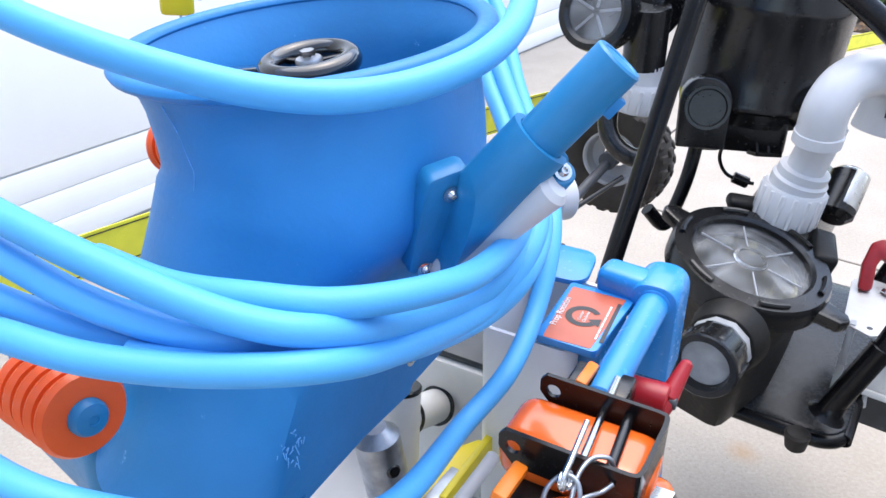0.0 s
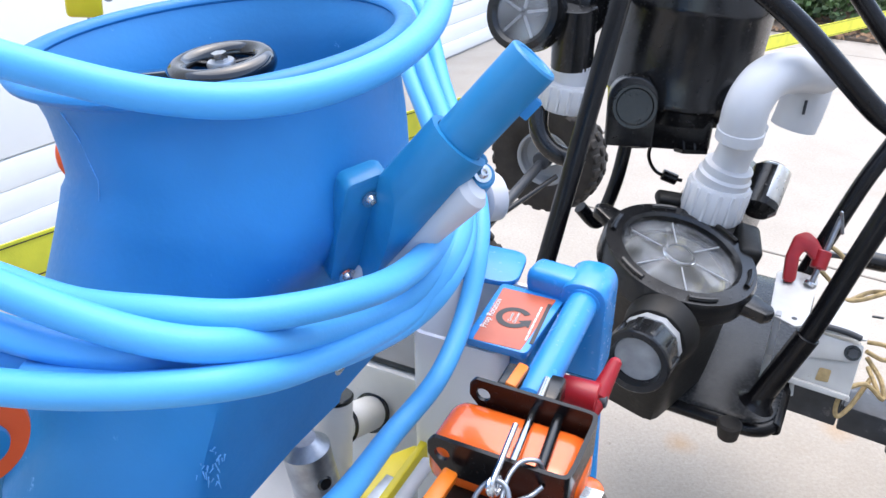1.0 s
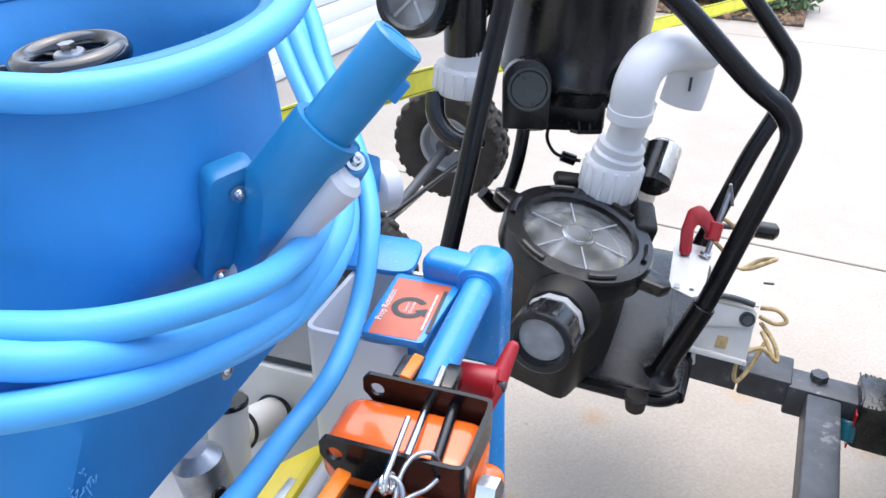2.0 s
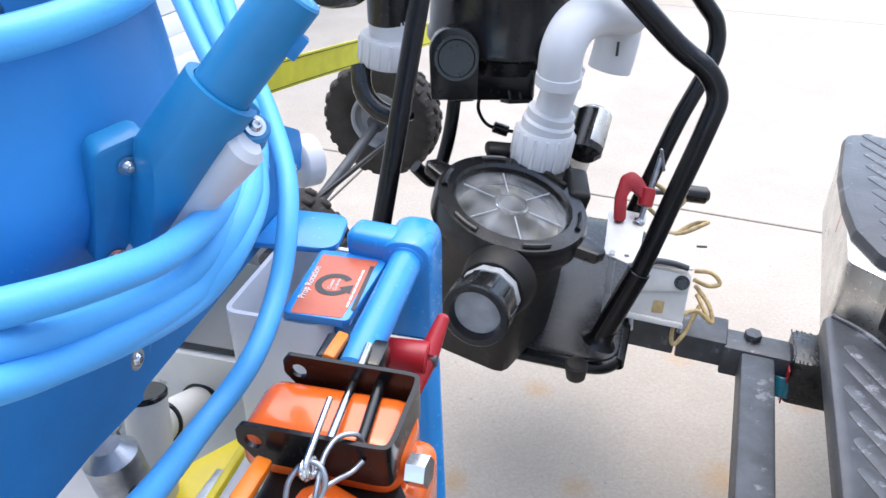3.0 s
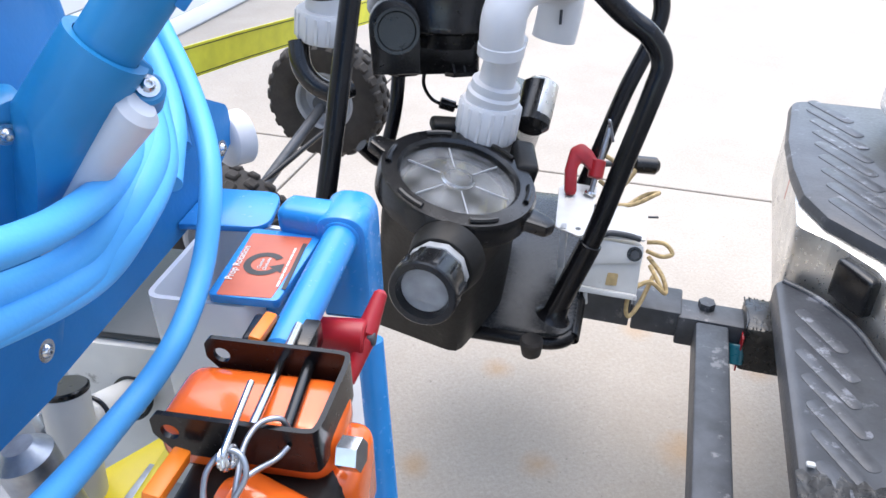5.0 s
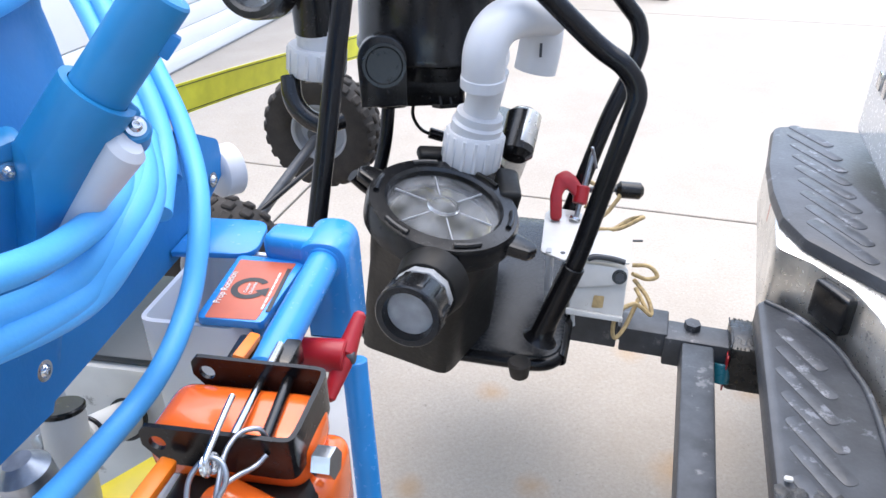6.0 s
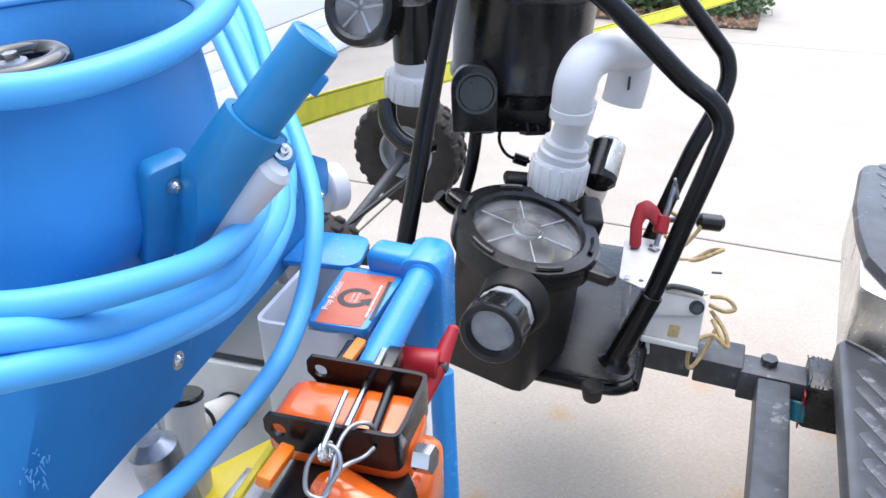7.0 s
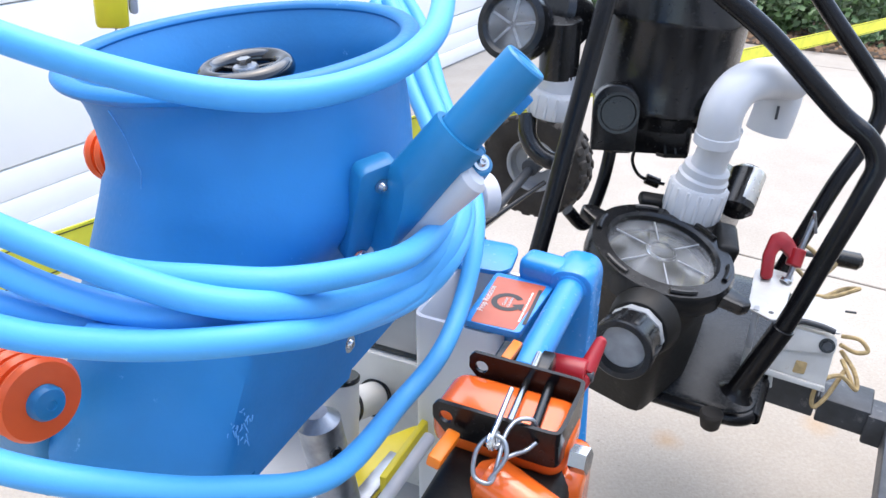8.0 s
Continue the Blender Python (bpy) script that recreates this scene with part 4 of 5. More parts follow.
part("basket", revolve([(0.0, -0.12), (0.060, -0.12), (0.070, -0.03), (0.067, -0.03), (0.058, -0.115), (0, -0.115)], lid_m, 40), BASKET, pump, "dim yellowish basket")
P0, P1 = Vector((0.439, 0.936, 0.720)), Vector((0.358, 0.829, 0.733))
pn = (P1 - P0).normalized()
part("port_boss", cyl(0.052, P0 + pn * 0.030, P1 - pn * 0.066, r1=0.045), DULL_BLACK, pump)
port = part("port_nut", revolve([(0.031, 0.0), (0.040, 0.0), (0.0405, 0.036), (0.0440, 0.037), (0.0440, 0.045), (0.042, 0.047), (0.034, 0.047), (0.031, 0.036)], aim(P1 - pn * 0.047, P1), 40, close=True), BLACK, pump, "ribbed black union nut")
for k in range(10):
    a = 2 * math.pi * k / 10
    m = aim(P1 - pn * 0.026, P1)
    part("rib", box((0.009, 0.007, 0.034), m @ pose(0.0410 * math.cos(a), 0.0410 * math.sin(a), 0, 0, 0, math.degrees(a) + 90), 0.0015), BLACK, port)
part("hex_collar", revolve([(0.030, 0), (0.0400, 0), (0.0415, 0.004), (0.0415, 0.016), (0.030, 0.020)], aim(P1 - pn * 0.067, P1), 10, close=True), GREY_MID, pump, "pale hexagon collar")
part("port_face", cyl(0.0320, P1 - pn * 0.04, P1 - pn * 0.012), GREY_MID, pump, "dull grey plug in the port")

# volute behind the lid, motor and capacitor
V0 = LID_C + Vector((0.075, 0.14, -0.05))
part("volute", box((0.15, 0.08, 0.13), facing(V0 + Vector((0.01, 0.02, -0.03)), LID_N, (0.9, -0.40, 0)), 0.03, 4), DULL_BLACK, pump)
part("volute_shoulder", box((0.07, 0.03, 0.02), facing((0.514, 1.154, 0.796), LID_N, (0.9, -0.1, 0)), 0.008, 3), DULL_BLACK, pump)
part("motor", cyl(0.075, V0 + Vector((0.03, 0.03, -0.03)), V0 + Vector((0.20, 0.30, -0.06)), 40, bevel=0.012), BLACK_PAINT, pump)
part("volute_ear", box((0.035, 0.075, 0.045), facing((0.595, 1.063, 0.757), LID_N, (0.9, -0.3, 0)), 0.008, 3), DULL_BLACK, pump)
cap0, cap1 = Vector((0.650, 1.158, 0.766)), Vector((0.692, 1.210, 0.826))
part("capacitor", cyl(0.030, cap0, cap1, bevel=0.010), BLACK, pump, "black capacitor housing with a silver label")
wrap = revolve([(0.0301, 0.022), (0.0305, 0.023), (0.0305, 0.082), (0.0301, 0.083)], aim(cap0, cap1), 36)
bmesh.ops.delete(wrap, geom=[v for v in wrap.verts if (v.co - cap0).dot(Vector((0.85, -0.35, 0.1))) < 0.012], context="VERTS")
part("capacitor_label", wrap, CHROME_DULL, pump, "silver label")

# PVC discharge: union, riser, elbow and second elbow
def ribbed_nut(p0, p1, r, mat, parent, count=16):
    nut = part("union_nut", revolve([(r * 0.62, 0), (r * 0.96, 0), (r, 0.004), (r, (Vector(p1) - Vector(p0)).length - 0.004), (r * 0.94, (Vector(p1) - Vector(p0)).length), (r * 0.6, (Vector(p1) - Vector(p0)).length)], aim(p0, p1), 44, close=True), mat, parent, "ribbed white union nut")
    m = aim(p0, p1)
    h = (Vector(p1) - Vector(p0)).length
    for k in range(count):
        a = 2 * math.pi * k / count
        part("rib", box((0.0035, 0.0075, h * 0.88), m @ pose(r * math.cos(a), r * math.sin(a), h / 2, 0, 0, math.degrees(a)), 0.0015, 1), mat, nut)
    return nut


discharge = thing("discharge_pipe", (0.548, 1.097, 0.821), "white PVC riser with a union, elbow and capped outlet", "pipe")
U0, U1, U2 = Vector((0.560, 1.128, 0.791)), Vector((0.566, 1.126, 0.837)), Vector((0.585, 1.111, 0.944))
ud = (U1 - U0).normalized()
ribbed_nut(U0 - ud * 0.008, U1 + ud * 0.004, 0.047, WHITE, discharge)
part("union_collar", revolve([(0.026, 0), (0.040, 0), (0.041, 0.018), (0.037, 0.022), (0.037, 0.034), (0.034, 0.036), (0.026, 0.036)], aim(U1, U2), 40, close=True), WHITE, discharge)
part("riser", cyl(0.0275, U1, U2, 36), WHITE, discharge)
J = [Vector(q) for q in ((0.561, 1.086, 0.929), (0.562, 1.081, 0.981), (0.589, 1.094, 1.011), (0.643, 1.120, 1.014), (0.701, 1.149, 1.002))]
part("elbow", sweep(J, 0.0315, 32, 6), WHITE, discharge)
part("elbow_lip", cyl(0.0335, J[0] - (J[1] - J[0]) * 0.1, J[0] + (J[1] - J[0]) * 0.25), WHITE, discharge)
K = [Vector(q) for q in ((0.683, 1.167, 1.007), (0.700, 1.180, 0.974), (0.698, 1.182, 0.937), (0.692, 1.182, 0.906))]
part("outlet", sweep(K, 0.0345, 32, 6), WHITE, discharge)
part("print_mark", box((0.004, 0.0015, 0.022), facing((0.684, 1.148, 0.949), (0, 0, 1), (1, -0.2, 0)), 0), STEEL_DARK, discharge)

# black filter tank
tank = thing("filter_tank", (0.57, 1.33, 0.80), "tall black plastic filter tank with moulded bands", "filter tank")
TC = Vector((0.577, 1.396, 0.855))
tm = pose(TC.x, TC.y, TC.z, 2, 3, 0)
part("body", revolve([(0, 0.02), (0.120, 0.02), (0.124, 0.045), (0.130, 0.050), (0.130, 0.060), (0.126, 0.066), (0.129, 0.20), (0.132, 0.205), (0.132, 0.215), (0.130, 0.22), (0.132, 0.55), (0, 0.57)], tm, 64), BLACK, tank)
BASE_O = [(0.452, 1.312), (0.606, 1.272), (0.652, 1.440), (0.505, 1.475)]
part("pedestal", plate(BASE_O, 0.078, pose(0, 0, 0.828), [0.03, 0.014, 0.03, 0.03], 0.004), BLACK, tank, "squarish moulded pedestal")
part("pedestal_rim", plate([(x + (x - 0.55) * 0.06, y + (y - 1.38) * 0.06) for x, y in BASE_O], 0.009, pose(0, 0, 0.900), [0.035, 0.03, 0.03, 0.03], 0.003), BLACK, tank)
foot = part("foot", plate([(0.545, 1.290), (0.560, 1.274), (0.602, 1.268), (0.606, 1.300)], 0.007, pose(0, 0, 0.826), 0.005, 0.001, hole=[(0.592, 1.280, 0.005)]), BLACK, tank, "drilled corner foot")
for q in ((0.560, 1.281), (0.578, 1.278)):
    part("rib", plate([(0, 0), (0.022, 0), (0.022, 0.030), (0.018, 0.030)], 0.004, facing((q[0], q[1] - 0.006, 0.832), (1, 0, 0), (0, 1, 0)), 0, 0), BLACK, foot)
part("foot", plate([(0.455, 1.318), (0.470, 1.300), (0.505, 1.296), (0.505, 1.33)], 0.007, pose(0, 0, 0.828), 0.005, 0.001), BLACK, tank, "corner foot")
KN = Vector((0.456, 1.248, 0.922))
part("drain_boss", plate([(-0.038, -0.075), (0.038, -0.075)] + [(0.040 * math.cos(a), 0.040 * math.sin(a)) for a in [math.pi * k / 14 for k in range(15)]], 0.05, facing(KN + Vector((0.01, 0.05, 0)), (-0.25, -0.95, 0.15), (1, -0.25, 0)), 0, 0.003), BLACK, tank)
part("drain_cap", revolve([(0, 0.008), (0.028, 0.008), (0.030, 0.012), (0.035, 0.012), (0.036, 0), (0.036, -0.03), (0, -0.03)], facing(KN, (-0.25, -0.93, 0.25), (1, 0, 0)), 40), BLACK, tank)
part("side_port", cyl(0.034, (0.622, 1.296, 0.905), (0.645, 1.262, 0.915)), BLACK, tank)
part("side_nut", cyl(0.030, (0.641, 1.262, 0.915), (0.653, 1.240, 0.921)), WHITE, tank)

# sight valve at the tank's inlet
valve = thing("sight_valve", (0.361, 1.300, 0.896), "black valve with a clear round cover and a white union nut", "valve")
ribbed_nut((0.359, 1.325, 0.899), (0.364, 1.322, 0.945), 0.048, WHITE, valve)
part("collar", cyl(0.034, (0.365, 1.323, 0.937), (0.366, 1.322, 0.975)), WHITE, valve)
part("neck", cyl(0.035, (0.365, 1.323, 0.967), (0.362, 1.316, 1.067)), BLACK, valve)
part("body", cyl(0.055, (0.400, 1.405, 1.039), (0.343, 1.356, 1.077), bevel=0.01), BLACK, valve)
cv = Vector((0.271, 1.290, 1.065))
cn = Vector((-0.55, -0.80, 0.30)).normalized()
part("bezel", revolve([(0.044, 0.0), (0.050, 0.004), (0.060, 0.002), (0.062, -0.010), (0.058, -0.05), (0.044, -0.05)], facing(cv, cn, (1, 0, 0)), 48, close=True), BLACK, valve)
part("backing", cyl(0.046, cv - cn * 0.03, cv - cn * 0.045), BLACK, valve)
cover = part("cover", revolve([(0, 0.001), (0.012, 0.002), (0.046, -0.003), (0.046, -0.007), (0, -0.003)], facing(cv, cn, (1, 0, 0)), 40), CLEAR, valve, "clear cover")
cover.visible_shadow = False
for k in range(5):
    a = 2 * math.pi * k / 5
    m = facing(cv - cn * 0.009, cn, (1, 0, 0))
    part("spoke", box((0.036, 0.004, 0.003), m @ pose(0.024 * math.cos(a), 0.024 * math.sin(a), 0, 0, 0, math.degrees(a)), 0.0008), GREY_SHEET, cover)
part("dip_tube", sweep([(0.314, 1.317, 0.900), (0.312, 1.298, 0.867), (0.326, 1.280, 0.843), (0.353, 1.267, 0.829), (0.384, 1.274, 0.831)], 0.0165, 18), BLACK, valve, "black bent tube")

# carrying frame of black tube, with platform
rack = thing("pump_cart", (0.60, 1.15, 0.0), "black powder-coated tube frame with a rounded platform", "cart")
PZ = 0.462
pv = Vector((0.55, 0.835, 0))
pu = Vector((0.835, -0.55, 0))
pc = Vector((0.666, 0.980, 0.462))
plat = [pc, pc + pv * 0.50, pc + pv * 0.50 - pu * 0.36, pc - pu * 0.36]
part("platform", plate([q.to_2d()[:] for q in plat], 0.012, pose(0, 0, PZ - 0.012), 0.055, 0.004), PLATE_BLACK, rack)
part("platform_rim", sweep([Vector((q.x, q.y, PZ - 0.016)) for q in round_outline([q.to_2d() for q in plat] , 0.055, 5)] + [Vector((plat[0].x, plat[0].y, PZ - 0.016)) - pu * 0.05], 0.013, 12, 2), BLACK_PAINT, rack)
part("rubber_foot", cyl(0.020, (0.597, 0.992, 0.472), (0.599, 0.992, 0.437), r1=0.016, bevel=0.004), RUBBER, rack)
RAIL_R = 0.0152
R1 = [(0.631, 0.994, 0.503), (0.643, 0.994, 0.535), (0.680, 0.982, 0.648), (0.719, 0.986, 0.766), (0.754, 0.988, 0.879), (0.765, 0.994, 0.921), (0.750, 1.010, 0.955), (0.713, 1.039, 0.987), (0.611, 1.086, 1.088), (0.509, 1.119, 1.165)]
part("rail", sweep(R1, RAIL_R, 18), BLACK_PAINT, rack)
part("rail_socket", cyl(0.0185, (0.637, 0.995, 0.518), (0.680, 0.982, 0.648)), BLACK_PAINT, rack)
part("socket_foot", revolve([(0.0185, 0.03), (0.020, 0.012), (0.028, 0.002), (0.030, 0), (0, 0)], aim((0.635, 0.996, 0.506), (0.680, 0.982, 0.648)), 28), BLACK_PAINT, rack)
part("rail", sweep([(0.775, 1.212, 0.554), (0.826, 1.223, 0.670), (0.877, 1.241, 0.776), (0.937, 1.261, 0.877), (0.946, 1.279, 0.932), (0.924, 1.299, 0.971), (0.853, 1.343, 1.063), (0.782, 1.382, 1.158)], 0.0150, 18), BLACK_PAINT, rack)
part("rail", cyl(0.0148, (0.403, 1.189, 1.141), (0.280, 1.076, 0.674)), BLACK_PAINT, rack)
part("rail", sweep([(0.511, 1.420, 0.840), (0.489, 1.389, 0.739), (0.463, 1.372, 0.665), (0.446, 1.366, 0.650), (0.415, 1.366, 0.683)], 0.013, 14), BLACK_PAINT, rack)
part("stay", cyl(0.006, (0.444, 1.709, 0.594), (0.211, 1.505, 0.545)), BLACK_PAINT, rack)
cable = single("power_cable", sweep([(0.553, 1.408, 0.800), (0.551, 1.411, 0.766), (0.567, 1.410, 0.736), (0.593, 1.405, 0.723), (0.618, 1.394, 0.720)], 0.0035, 10), BLACK, "thin black power cable with a plug", "cable")
plug = single("cable_plug", cyl(0.011, (0.581, 1.407, 0.729), (0.608, 1.397, 0.720)), BLACK, "black rubber cable plug by the pump", "plug")

# wheels on an axle
def wheel(c, axis, r):
    w = thing("wheel", Vector(c) - Vector((0, 0, r)), "pneumatic hand-cart wheel with a knobbly tyre and steel rim", "wheel", "wheels of the frame")
    m = facing(c, axis, (0, 0, 1))
    tyre = part("tyre", revolve([(r * 0.47, -0.026), (r * 0.52, -0.036), (r * 0.72, -0.046), (r * 0.90, -0.044), (r * 0.965, -0.032), (r * 0.985, 0), (r * 0.965, 0.032), (r * 0.90, 0.044), (r * 0.72, 0.046), (r * 0.52, 0.036), (r * 0.47, 0.026)], m, 64, close=True), RUBBER, w, "brown-grey rubber tyre")
    for k in range(24):
        for s, off in ((-1, 0.25), (1, -0.25), (0, 0.0)):
            a = 2 * math.pi * (k + off) / 24
            tilt = s * 24
            part("tread_block", box((0.016, r * 0.16, 0.026), m @ pose(r * (0.968 - 0.035 * abs(s)) * math.cos(a), r * (0.968 - 0.035 * abs(s)) * math.sin(a), s * 0.031, 0, 0, math.degrees(a)) @ pose(0, 0, 0, 0, -tilt, 0), 0.004, 1), RUBBER, tyre)
    part("rim", revolve([(r * 0.47, -0.032), (r * 0.50, -0.032), (r * 0.47, -0.020), (r * 0.40, -0.004), (r * 0.22, 0.004), (r * 0.22, 0.012), (r * 0.40, 0.006), (r * 0.47, 0.032), (r * 0.44, 0.032), (r * 0.44, -0.028)], m, 48, close=True), GREY_SHEET, w, "pale painted steel rim")
    part("hub", cyl(0.022, m @ Vector((0, 0, -0.05)), m @ Vector((0, 0, 0.045))), STEEL_DARK, w)
    return w


W1 = Vector((0.445, 1.817, 0.605))
W2 = Vector((0.153, 1.405, 0.517))
wax = Vector((0.52, 0.80, 0)).normalized()
wheel(W1, wax, 0.142)
wheel(W2, wax, 0.142)
axle = single("axle", cyl(0.012, W1, W2 + Vector((0, 0, 0.0))), STEEL_DARK, "dark steel wheel axle", "axle")

# ---- hitch, jack bracket and truck ----
hitch = thing("tow_bar", grid(0.1, 1.43, 0.36), "worn dark steel receiver bar with a cross tube and taped end", "tow bar")


def grid_box(a0, a1, b0, b1, z0, z1, bevel=0.004):
    return box((a1 - a0, b1 - b0, z1 - z0), grid_pose((a0 + a1) / 2, (b0 + b1) / 2, (z0 + z1) / 2), bevel, 2)


part("draw_bar", grid_box(-0.03, 0.19, 1.425, 1.475, 0.345, 0.38), STEEL_DARK, hitch)
part("ball_block", grid_box(0.055, 0.145, 1.405, 1.49, 0.335, 0.392), STEEL_DARK, hitch)
part("sleeve_bar", grid_box(0.14, 0.30, 1.40, 1.462, 0.322, 0.388), STEEL_DARK, hitch)
part("cross_tube", grid_box(0.172, 0.232, 0.30, 1.40, 0.325, 0.386, 0.006), STEEL_DARK, hitch)
part("gusset", grid_box(0.215, 0.250, 0.80, 0.93, 0.325, 0.378, 0.01), STEEL_DARK, hitch)
part("bolt", hex_nut(grid(0.19, 1.445, 0.388), (0, 0, 1), 0.016, 0.014), STEEL_DARK, hitch)
part("pin_cap", cyl(0.016, grid(0.252, 1.395, 0.352), grid(0.252, 1.375, 0.320)), TEAL, hitch, "teal plastic pin cap")
part("receiver", grid_box(0.262, 0.75, 1.388, 1.474, 0.31, 0.396, 0.006), STEEL_DARK, hitch)
wrap = part("tape_wrap", grid_box(0.258, 0.345, 1.378, 1.484, 0.302, 0.404, 0.010), TAPE, hitch, "crumpled black tape wrap")
for k in range(14):
    a = 0.262 + 0.0058 * k
    part("tape_fold", sweep([grid(a + random.uniform(-0.004, 0.004), 1.382 + 0.098 * s, 0.4026 + random.uniform(-0.001, 0.0008)) for s in (0, 0.25, 0.5, 0.75, 1)], 0.0015, 6, 3), TAPE, wrap)
part("tape_edge", grid_box(0.2565, 0.2595, 1.3775, 1.40, 0.3015, 0.380, 0.0005), RED, wrap, "red tape edge")
part("coupler_pin", cyl(0.004, grid(-0.06, 1.44, 0.372), grid(-0.02, 1.45, 0.372)), GALV, hitch)

# white jack bracket with C-clamp and cord
jack = thing("bracket_box", (0.81, 1.11, 0.394), "grubby white sheet-metal bracket box with a sloping top plate", "bracket")
part("top_plate", plate([(0.673, 1.085), (0.696, 1.045), (0.717, 1.047), (0.809, 1.186), (0.768, 1.222), (0.743, 1.209)], 0.004, pose(0, 0, 0.616), [0.012, 0.008, 0.012, 0.006, 0.010, 0.006], 0.001), WHITE_METAL, jack)
# plate is not pierced; a dark disc paints the hole's shade
part("hole_disc", cyl(0.0045, (0.706, 1.066, 0.6195), (0.706, 1.066, 0.6206)), STEEL_DARK, jack, "small dark disc standing in for a shaded hole")
JP, JN = Vector((0.835, 1.079, 0.534)), Vector((-0.45, -0.80, 0.40)).normalized()
jfm = facing(JP, JN, (0.84, -0.52, 0))


def on_face(points):
    return [(jfm.inverted() @ Vector(q)).to_2d()[:] for q in points]


F_TL, F_TR, F_MR, F_BR, F_BL, F_ML = (0.770, 1.120, 0.556), (0.851, 1.076, 0.547), (0.845, 1.067, 0.521), (0.829, 1.045, 0.458), (0.744, 1.096, 0.465), (0.765, 1.107, 0.510)
part("case", plate(on_face((F_TL, F_TR, F_BR, F_BL)), 0.075, jfm @ pose(0, 0, -0.079), 0.004, 0.002), WHITE_METAL, jack)
part("cheek", plate(on_face((F_TL, F_TR, F_MR, F_ML)), 0.004, jfm @ pose(0, 0, -0.003), [0.004, 0.010, 0.012, 0.004], 0.001), WHITE_METAL, jack, "folded white cheek plate")
part("base_flange", plate(on_face(((0.829, 1.045, 0.458), (0.831, 1.048, 0.466), (0.742, 1.101, 0.474), (0.740, 1.098, 0.464))), 0.014, jfm @ pose(0, 0, -0.004), 0.002, 0.001), WHITE_METAL, jack)
part("case_top", plate([(0.772, 1.126), (0.853, 1.078), (0.909, 1.160), (0.874, 1.206), (0.856, 1.204)], 0.004, pose(0, 0, 0.556), [0.006, 0.006, 0.004, 0.004, 0.004], 0.001), WHITE_METAL, jack)
part("slot_bar", sweep([(0.786, 1.114, 0.563), (0.800, 1.110, 0.567), (0.826, 1.096, 0.565), (0.846, 1.083, 0.560)], 0.0055, 10), STEEL_DARK, jack, "dark bar in the slot")
part("window", plate(on_face(((0.783, 1.080, 0.477), (0.801, 1.070, 0.478), (0.806, 1.076, 0.499), (0.790, 1.086, 0.499))), 0.0016, jfm @ pose(0, 0, -0.0030), 0.003, 0.0004), CORD, jack, "rusty brown opening")
part("washer", cyl(0.0135, JP + JN * 0.001, JP + JN * 0.003), BLACK, jack, "black washer")
part("bolt", hex_nut(JP + JN * 0.003, JN, 0.0085, 0.008), STEEL_DARK, jack)
part("pin", cyl(0.0022, (0.900, 1.145, 0.561), (0.918, 1.138, 0.561)), STEEL_DARK, jack)
part("skirt", box((0.010, 0.075, 0.075), facing((0.700, 1.100, 0.580), (0.05, 0.15, 0.98), (0.84, -0.52, 0)), 0.002), GREY_SHEET, jack, "grey folded side")
part("leg", box((0.012, 0.03, 0.16), facing((0.712, 1.120, 0.520), (0, 0, 1), (0.84, -0.52, 0)), 0.002), WHITE_METAL, jack)
part("tab", cyl(0.004, (0.750, 1.090, 0.468), (0.751, 1.085, 0.440)), WHITE_METAL, jack)
part("mount", box((0.09, 0.05, 0.085), facing((0.812, 1.110, 0.424), (0, 0, 1), (0.809, -0.588, 0)), 0.003), STEEL_DARK, jack, "dark steel mount on the bar")

cl = thing("c_clamp", (0.775, 1.159, 0.618), "red cast C-clamp with a bright steel screw", "clamp")
CM = facing((0.778, 1.187, 0.660), (-0.35, -0.72, 0.60), (1, -0.2, 0.1))
CP = [(0.736, 1.176, 0.621), (0.745, 1.199, 0.660), (0.762, 1.215, 0.692), (0.783, 1.213, 0.701), (0.796, 1.201, 0.689), (0.805, 1.183, 0.669), (0.807, 1.167, 0.645), (0.789, 1.171, 0.644), (0.785, 1.184, 0.660), (0.775, 1.196, 0.672), (0.766, 1.191, 0.660), (0.756, 1.168, 0.621)]
part("body", plate([(CM.inverted() @ Vector(q)).to_2d()[:] for q in CP], 0.016, CM @ pose(0, 0, -0.008), 0.014, 0.004), RED, cl)
part("boss", cyl(0.014, (0.805, 1.187, 0.674), (0.793, 1.173, 0.647)), RED, cl)
part("screw", cyl(0.0048, (0.830, 1.203, 0.731), (0.780, 1.160, 0.622)), GALV, cl)
part("screw_pad", cyl(0.011, (0.782, 1.162, 0.626), (0.777, 1.160, 0.620)), CHROME, cl)
part("tommy_bar", cyl(0.003, (0.825, 1.200, 0.744), (0.835, 1.195, 0.701)), GALV, cl)

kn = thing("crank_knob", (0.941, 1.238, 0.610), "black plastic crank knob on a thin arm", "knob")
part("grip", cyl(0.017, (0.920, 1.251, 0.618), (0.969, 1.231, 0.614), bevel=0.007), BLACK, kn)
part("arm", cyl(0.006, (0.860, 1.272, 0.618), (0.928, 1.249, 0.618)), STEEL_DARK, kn)

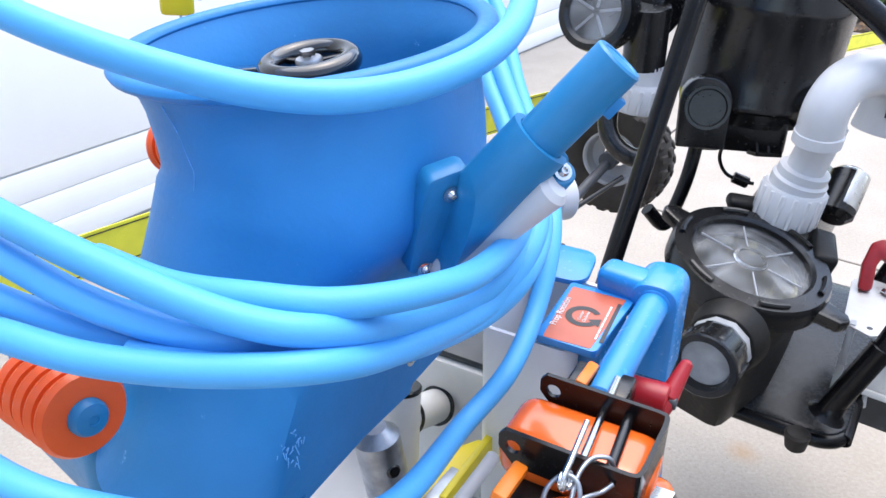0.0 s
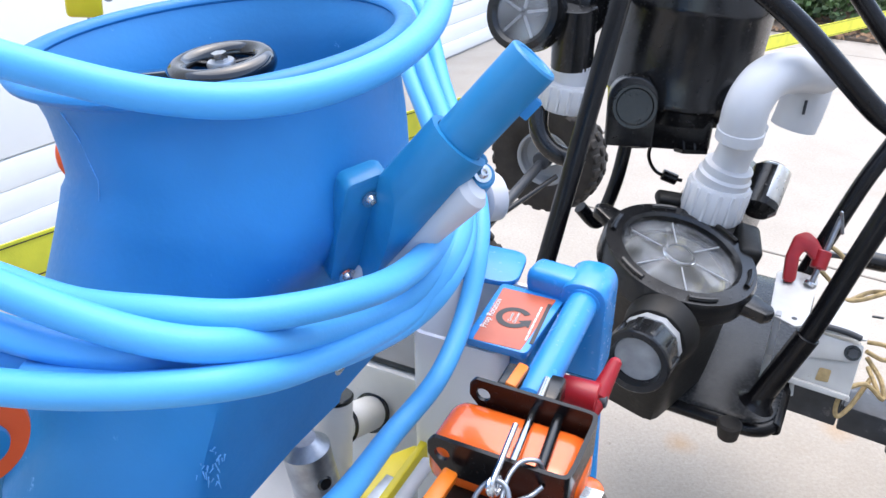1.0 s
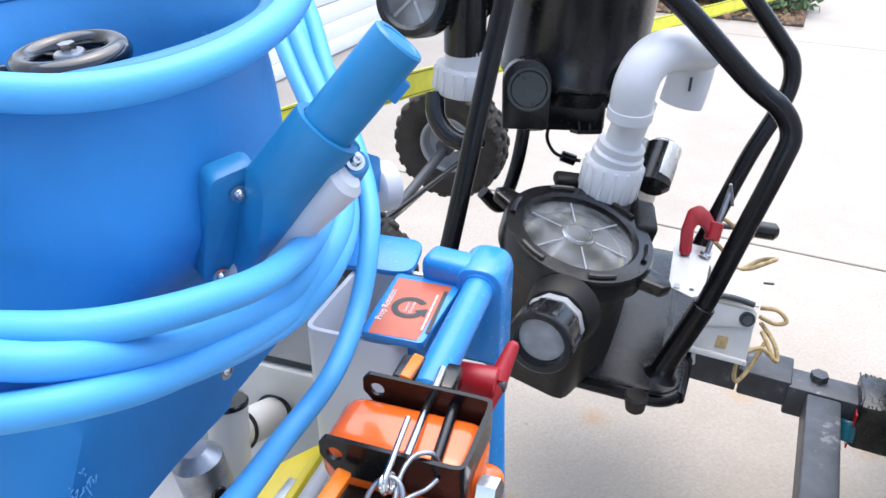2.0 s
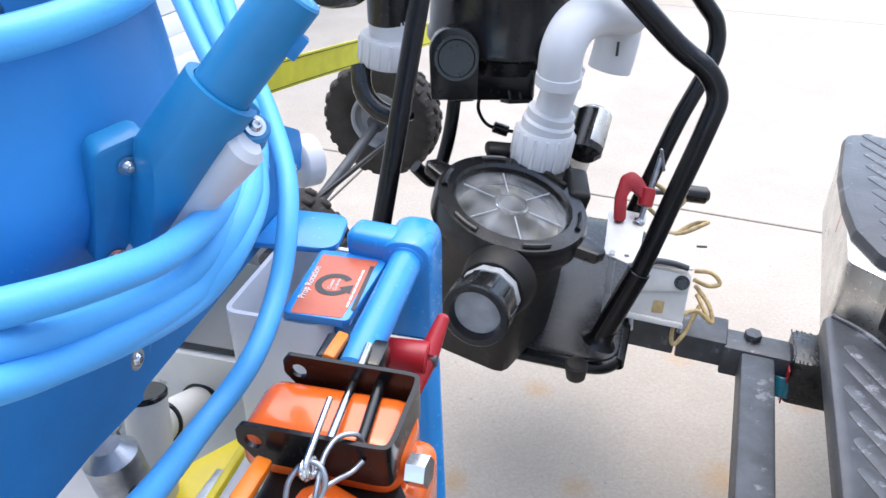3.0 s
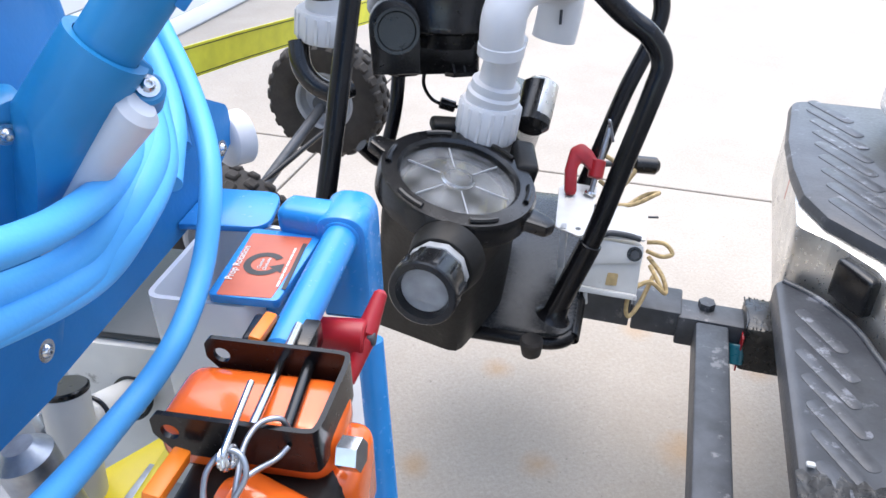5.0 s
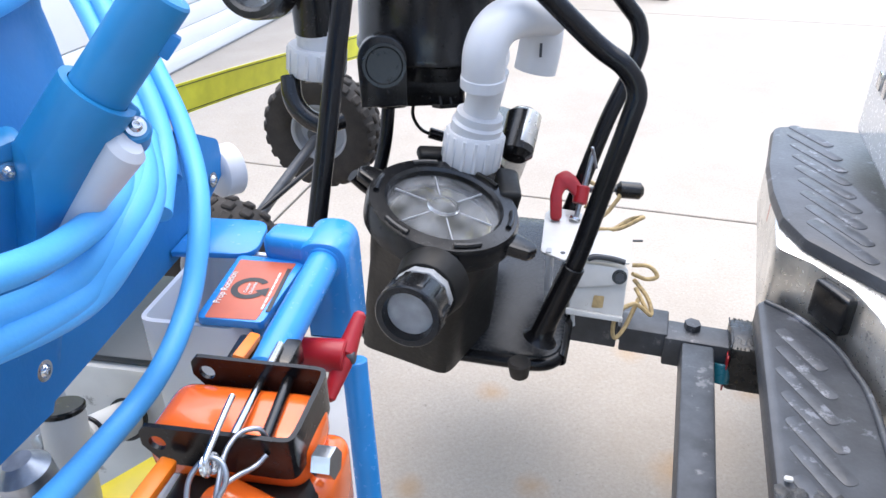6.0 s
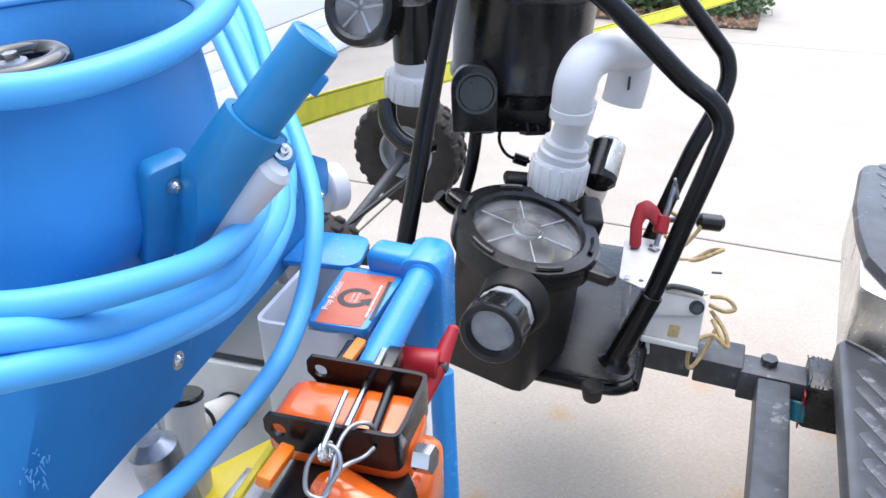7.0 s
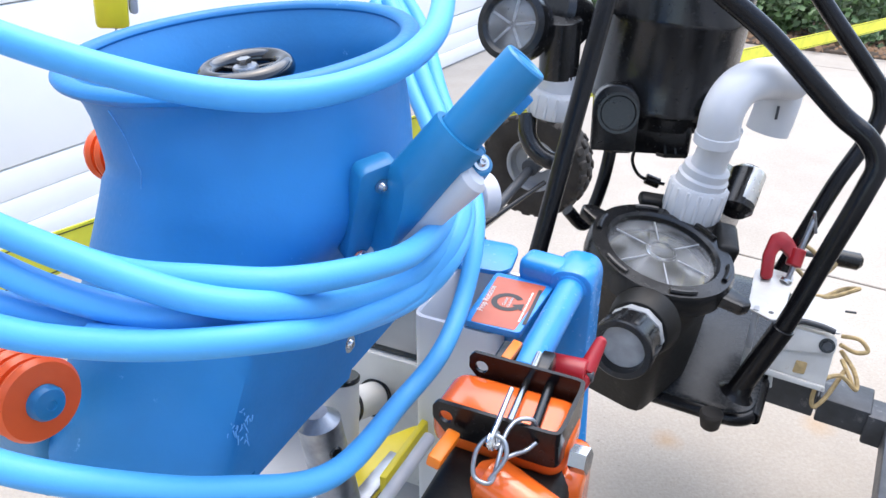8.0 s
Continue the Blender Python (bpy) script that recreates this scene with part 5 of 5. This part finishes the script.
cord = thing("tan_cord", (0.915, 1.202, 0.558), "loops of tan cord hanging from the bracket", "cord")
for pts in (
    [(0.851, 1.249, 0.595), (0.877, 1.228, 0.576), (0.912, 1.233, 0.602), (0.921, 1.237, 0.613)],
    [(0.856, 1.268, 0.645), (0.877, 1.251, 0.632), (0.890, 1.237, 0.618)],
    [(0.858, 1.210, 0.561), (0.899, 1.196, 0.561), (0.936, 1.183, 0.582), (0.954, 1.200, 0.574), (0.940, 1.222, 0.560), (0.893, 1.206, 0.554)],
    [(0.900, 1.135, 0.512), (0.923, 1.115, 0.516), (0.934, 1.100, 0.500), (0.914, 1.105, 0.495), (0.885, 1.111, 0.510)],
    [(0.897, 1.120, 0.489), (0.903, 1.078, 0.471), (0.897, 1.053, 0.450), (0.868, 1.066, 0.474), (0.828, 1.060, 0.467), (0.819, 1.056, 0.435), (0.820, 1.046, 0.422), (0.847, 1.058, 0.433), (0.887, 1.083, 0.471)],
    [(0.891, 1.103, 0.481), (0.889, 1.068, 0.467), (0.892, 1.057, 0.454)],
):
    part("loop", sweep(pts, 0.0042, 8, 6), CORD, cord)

# truck: step bumper, tailgate
truck = thing("pickup_truck", grid(1.4, 1.0, 0), "white pickup tail with a weathered black step bumper", "pickup truck")
low = part("lower_step", plate([(0.285, -0.55), (0.462, -0.55), (0.447, 1.15), (0.425, 1.25), (0.402, 1.31), (0.352, 1.375), (0.302, 1.41), (0.285, 1.39)], 0.05, grid_pose(0, 0, 0.455), [0.01, 0.01, 0.01, 0.02, 0.02, 0.02, 0.012, 0.012], 0.008), PAD, truck, "black ribbed lower bumper step")


def lozenge(a, b, z, length, width, lean, parent):
    """A raised, rubbed tread bar across the step."""
    m = facing(grid(a, b, z), (0, 0, 1), GU * math.cos(lean) - GV * math.sin(lean))
    part("tread_bar", plate([(-length / 2, -width / 2), (length / 2, -width / 2), (length / 2, width / 2), (-length / 2, width / 2)], 0.004, m, width * 0.48, 0.0012), PAD_WORN, parent)


for k in range(7):
    lozenge(0.346 + random.uniform(-0.003, 0.003), 1.268 - 0.058 * k, 0.5022, 0.135 - 0.02 * max(0, 1 - k), 0.024 + random.uniform(-0.002, 0.002), 1.03, low)
part("step_lip", sweep([grid(0.440, 0.7, 0.505), grid(0.437, 1.12, 0.505), grid(0.418, 1.235, 0.505), grid(0.395, 1.298, 0.505), grid(0.347, 1.362, 0.505), grid(0.300, 1.396, 0.505)], 0.006, 10), PAD, low)
patch = bmesh.new()
cells = [[patch.verts.new(grid(0.281 + 0.165 * i / 18, 0.45 + (0.50 + 0.007 * math.sin(i * 2.3)) * j / 40, 0.5075 + 0.004 * noise.noise(Vector((i * 0.9, j * 0.45, 3)))) ) for i in range(19)] for j in range(41)]
for a, b in zip(cells, cells[1:]):
    for k in range(18):
        patch.faces.new((a[k], a[k + 1], b[k + 1], b[k]))
part("tape_patch", patch, TAPE, low, "crumpled black tape over the step")
part("paint_chip", box((0.012, 0.009, 0.006), grid_pose(0.300, 0.962, 0.511), 0.003), WHITE_METAL, low, "pale chip")
riser = part("chrome_face", plate([(0.300, 1.432), (0.355, 1.392), (0.410, 1.322), (0.434, 1.252), (0.455, 1.15), (0.470, -0.55), (0.66, -0.55), (0.66, 2.0), (0.335, 2.0)], 0.185, grid_pose(0, 0, 0.415), [0.03, 0.02, 0.02, 0.02, 0.02, 0.01, 0.01, 0.02, 0.03], 0.008), CHROME_DULL, truck, "chromed bumper face")
up = part("upper_step", plate([(0.302, 1.62), (0.311, 1.51), (0.343, 1.43), (0.405, 1.366), (0.62, 1.15), (0.66, 1.19), (0.66, 1.99), (0.330, 1.99), (0.303, 1.75)], 0.038, grid_pose(0, 0, 0.588), [0.02, 0.03, 0.03, 0.03, 0.01, 0.01, 0.04, 0.05, 0.05], 0.016), PAD, truck, "black ribbed upper bumper step")
for k in range(9):
    lozenge(0.405 + random.uniform(-0.003, 0.003), 1.925 - 0.0615 * k, 0.6235, 0.160 - 0.03 * (k == 0), 0.027, 1.0, up)
pl0 = grid(0.396, 1.335, 0.556)
part("socket_cover", box((0.080, 0.040, 0.072), facing(pl0, (0, 0, 1), (GU * 0.55 - GV * 0.83)), 0.009, 3), BLACK, truck, "black rubber socket cover")
part("sticker", box((0.003, 0.10, 0.05), grid_pose(0.3155, 1.62, 0.555), 0.001), LABEL_RED, truck, "faded red sticker")
gate = part("tailgate", box((0.10, 2.2, 0.75), grid_pose(0.535, 0.80, 1.03), 0.02, 3), CAR_WHITE, truck, "white painted tailgate")
for k in range(8):
    part("badge_bar", box((0.006, 0.028, 0.035), grid_pose(0.482, 1.80 - 0.05 * k, 0.80), 0.002), CHROME, gate)
part("bed_body", box((2.0, 2.2, 0.95), grid_pose(1.75, 0.87, 0.98), 0.05, 3), CAR_WHITE, truck)
for s in (0.05, 1.7):
    m = facing(grid(2.0, s, 0.33), GV, (0, 0, 1))
    part("rear_wheel", revolve([(0, -0.10), (0.30, -0.10), (0.33, -0.07), (0.33, 0.07), (0.30, 0.10), (0, 0.10)], m, 40), RUBBER, truck)

# planting bed and low hedge beyond the driveway
bed = single("planting_bed", box((6.0, 4.0, 0.12), grid_pose(-2.97, 8.1, -0.035), 0.02), SOIL, "brown planting bed with dead leaves", "planting bed", kind="structure")
random.seed(5)
for k in range(12):
    a, b = -0.42 - 0.70 * (k % 6) + random.uniform(-0.1, 0.1), 6.58 + 0.9 * (k // 6) + random.uniform(-0.1, 0.15)
    p = grid(a, b, 0.05)
    s = random.uniform(0.85, 1.1)
    single("shrub", leaf_clump(2400, (0.55 * s, 0.52 * s, 0.60 * s), p, 0.06), LEAF, "low green leafy shrub in the bed", "shrub", "shrubs of the bed")
litter = bmesh.new()
for _ in range(2600):
    p = grid(random.uniform(-4.5, 0.02), random.uniform(6.02, 6.75), 0.028 + random.uniform(0, 0.03))
    d = Vector((random.gauss(0, 1), random.gauss(0, 1), random.gauss(0, 0.2))).normalized() * 0.04
    s = d.orthogonal().normalized() * 0.014
    litter.faces.new([litter.verts.new(q) for q in (p, p + d * 0.5 + s, p + d, p + d * 0.5 - s)])
single("leaf_litter", litter, LITTER, "dry fallen leaves along the bed's edge", "leaf litter", kind="stuff")
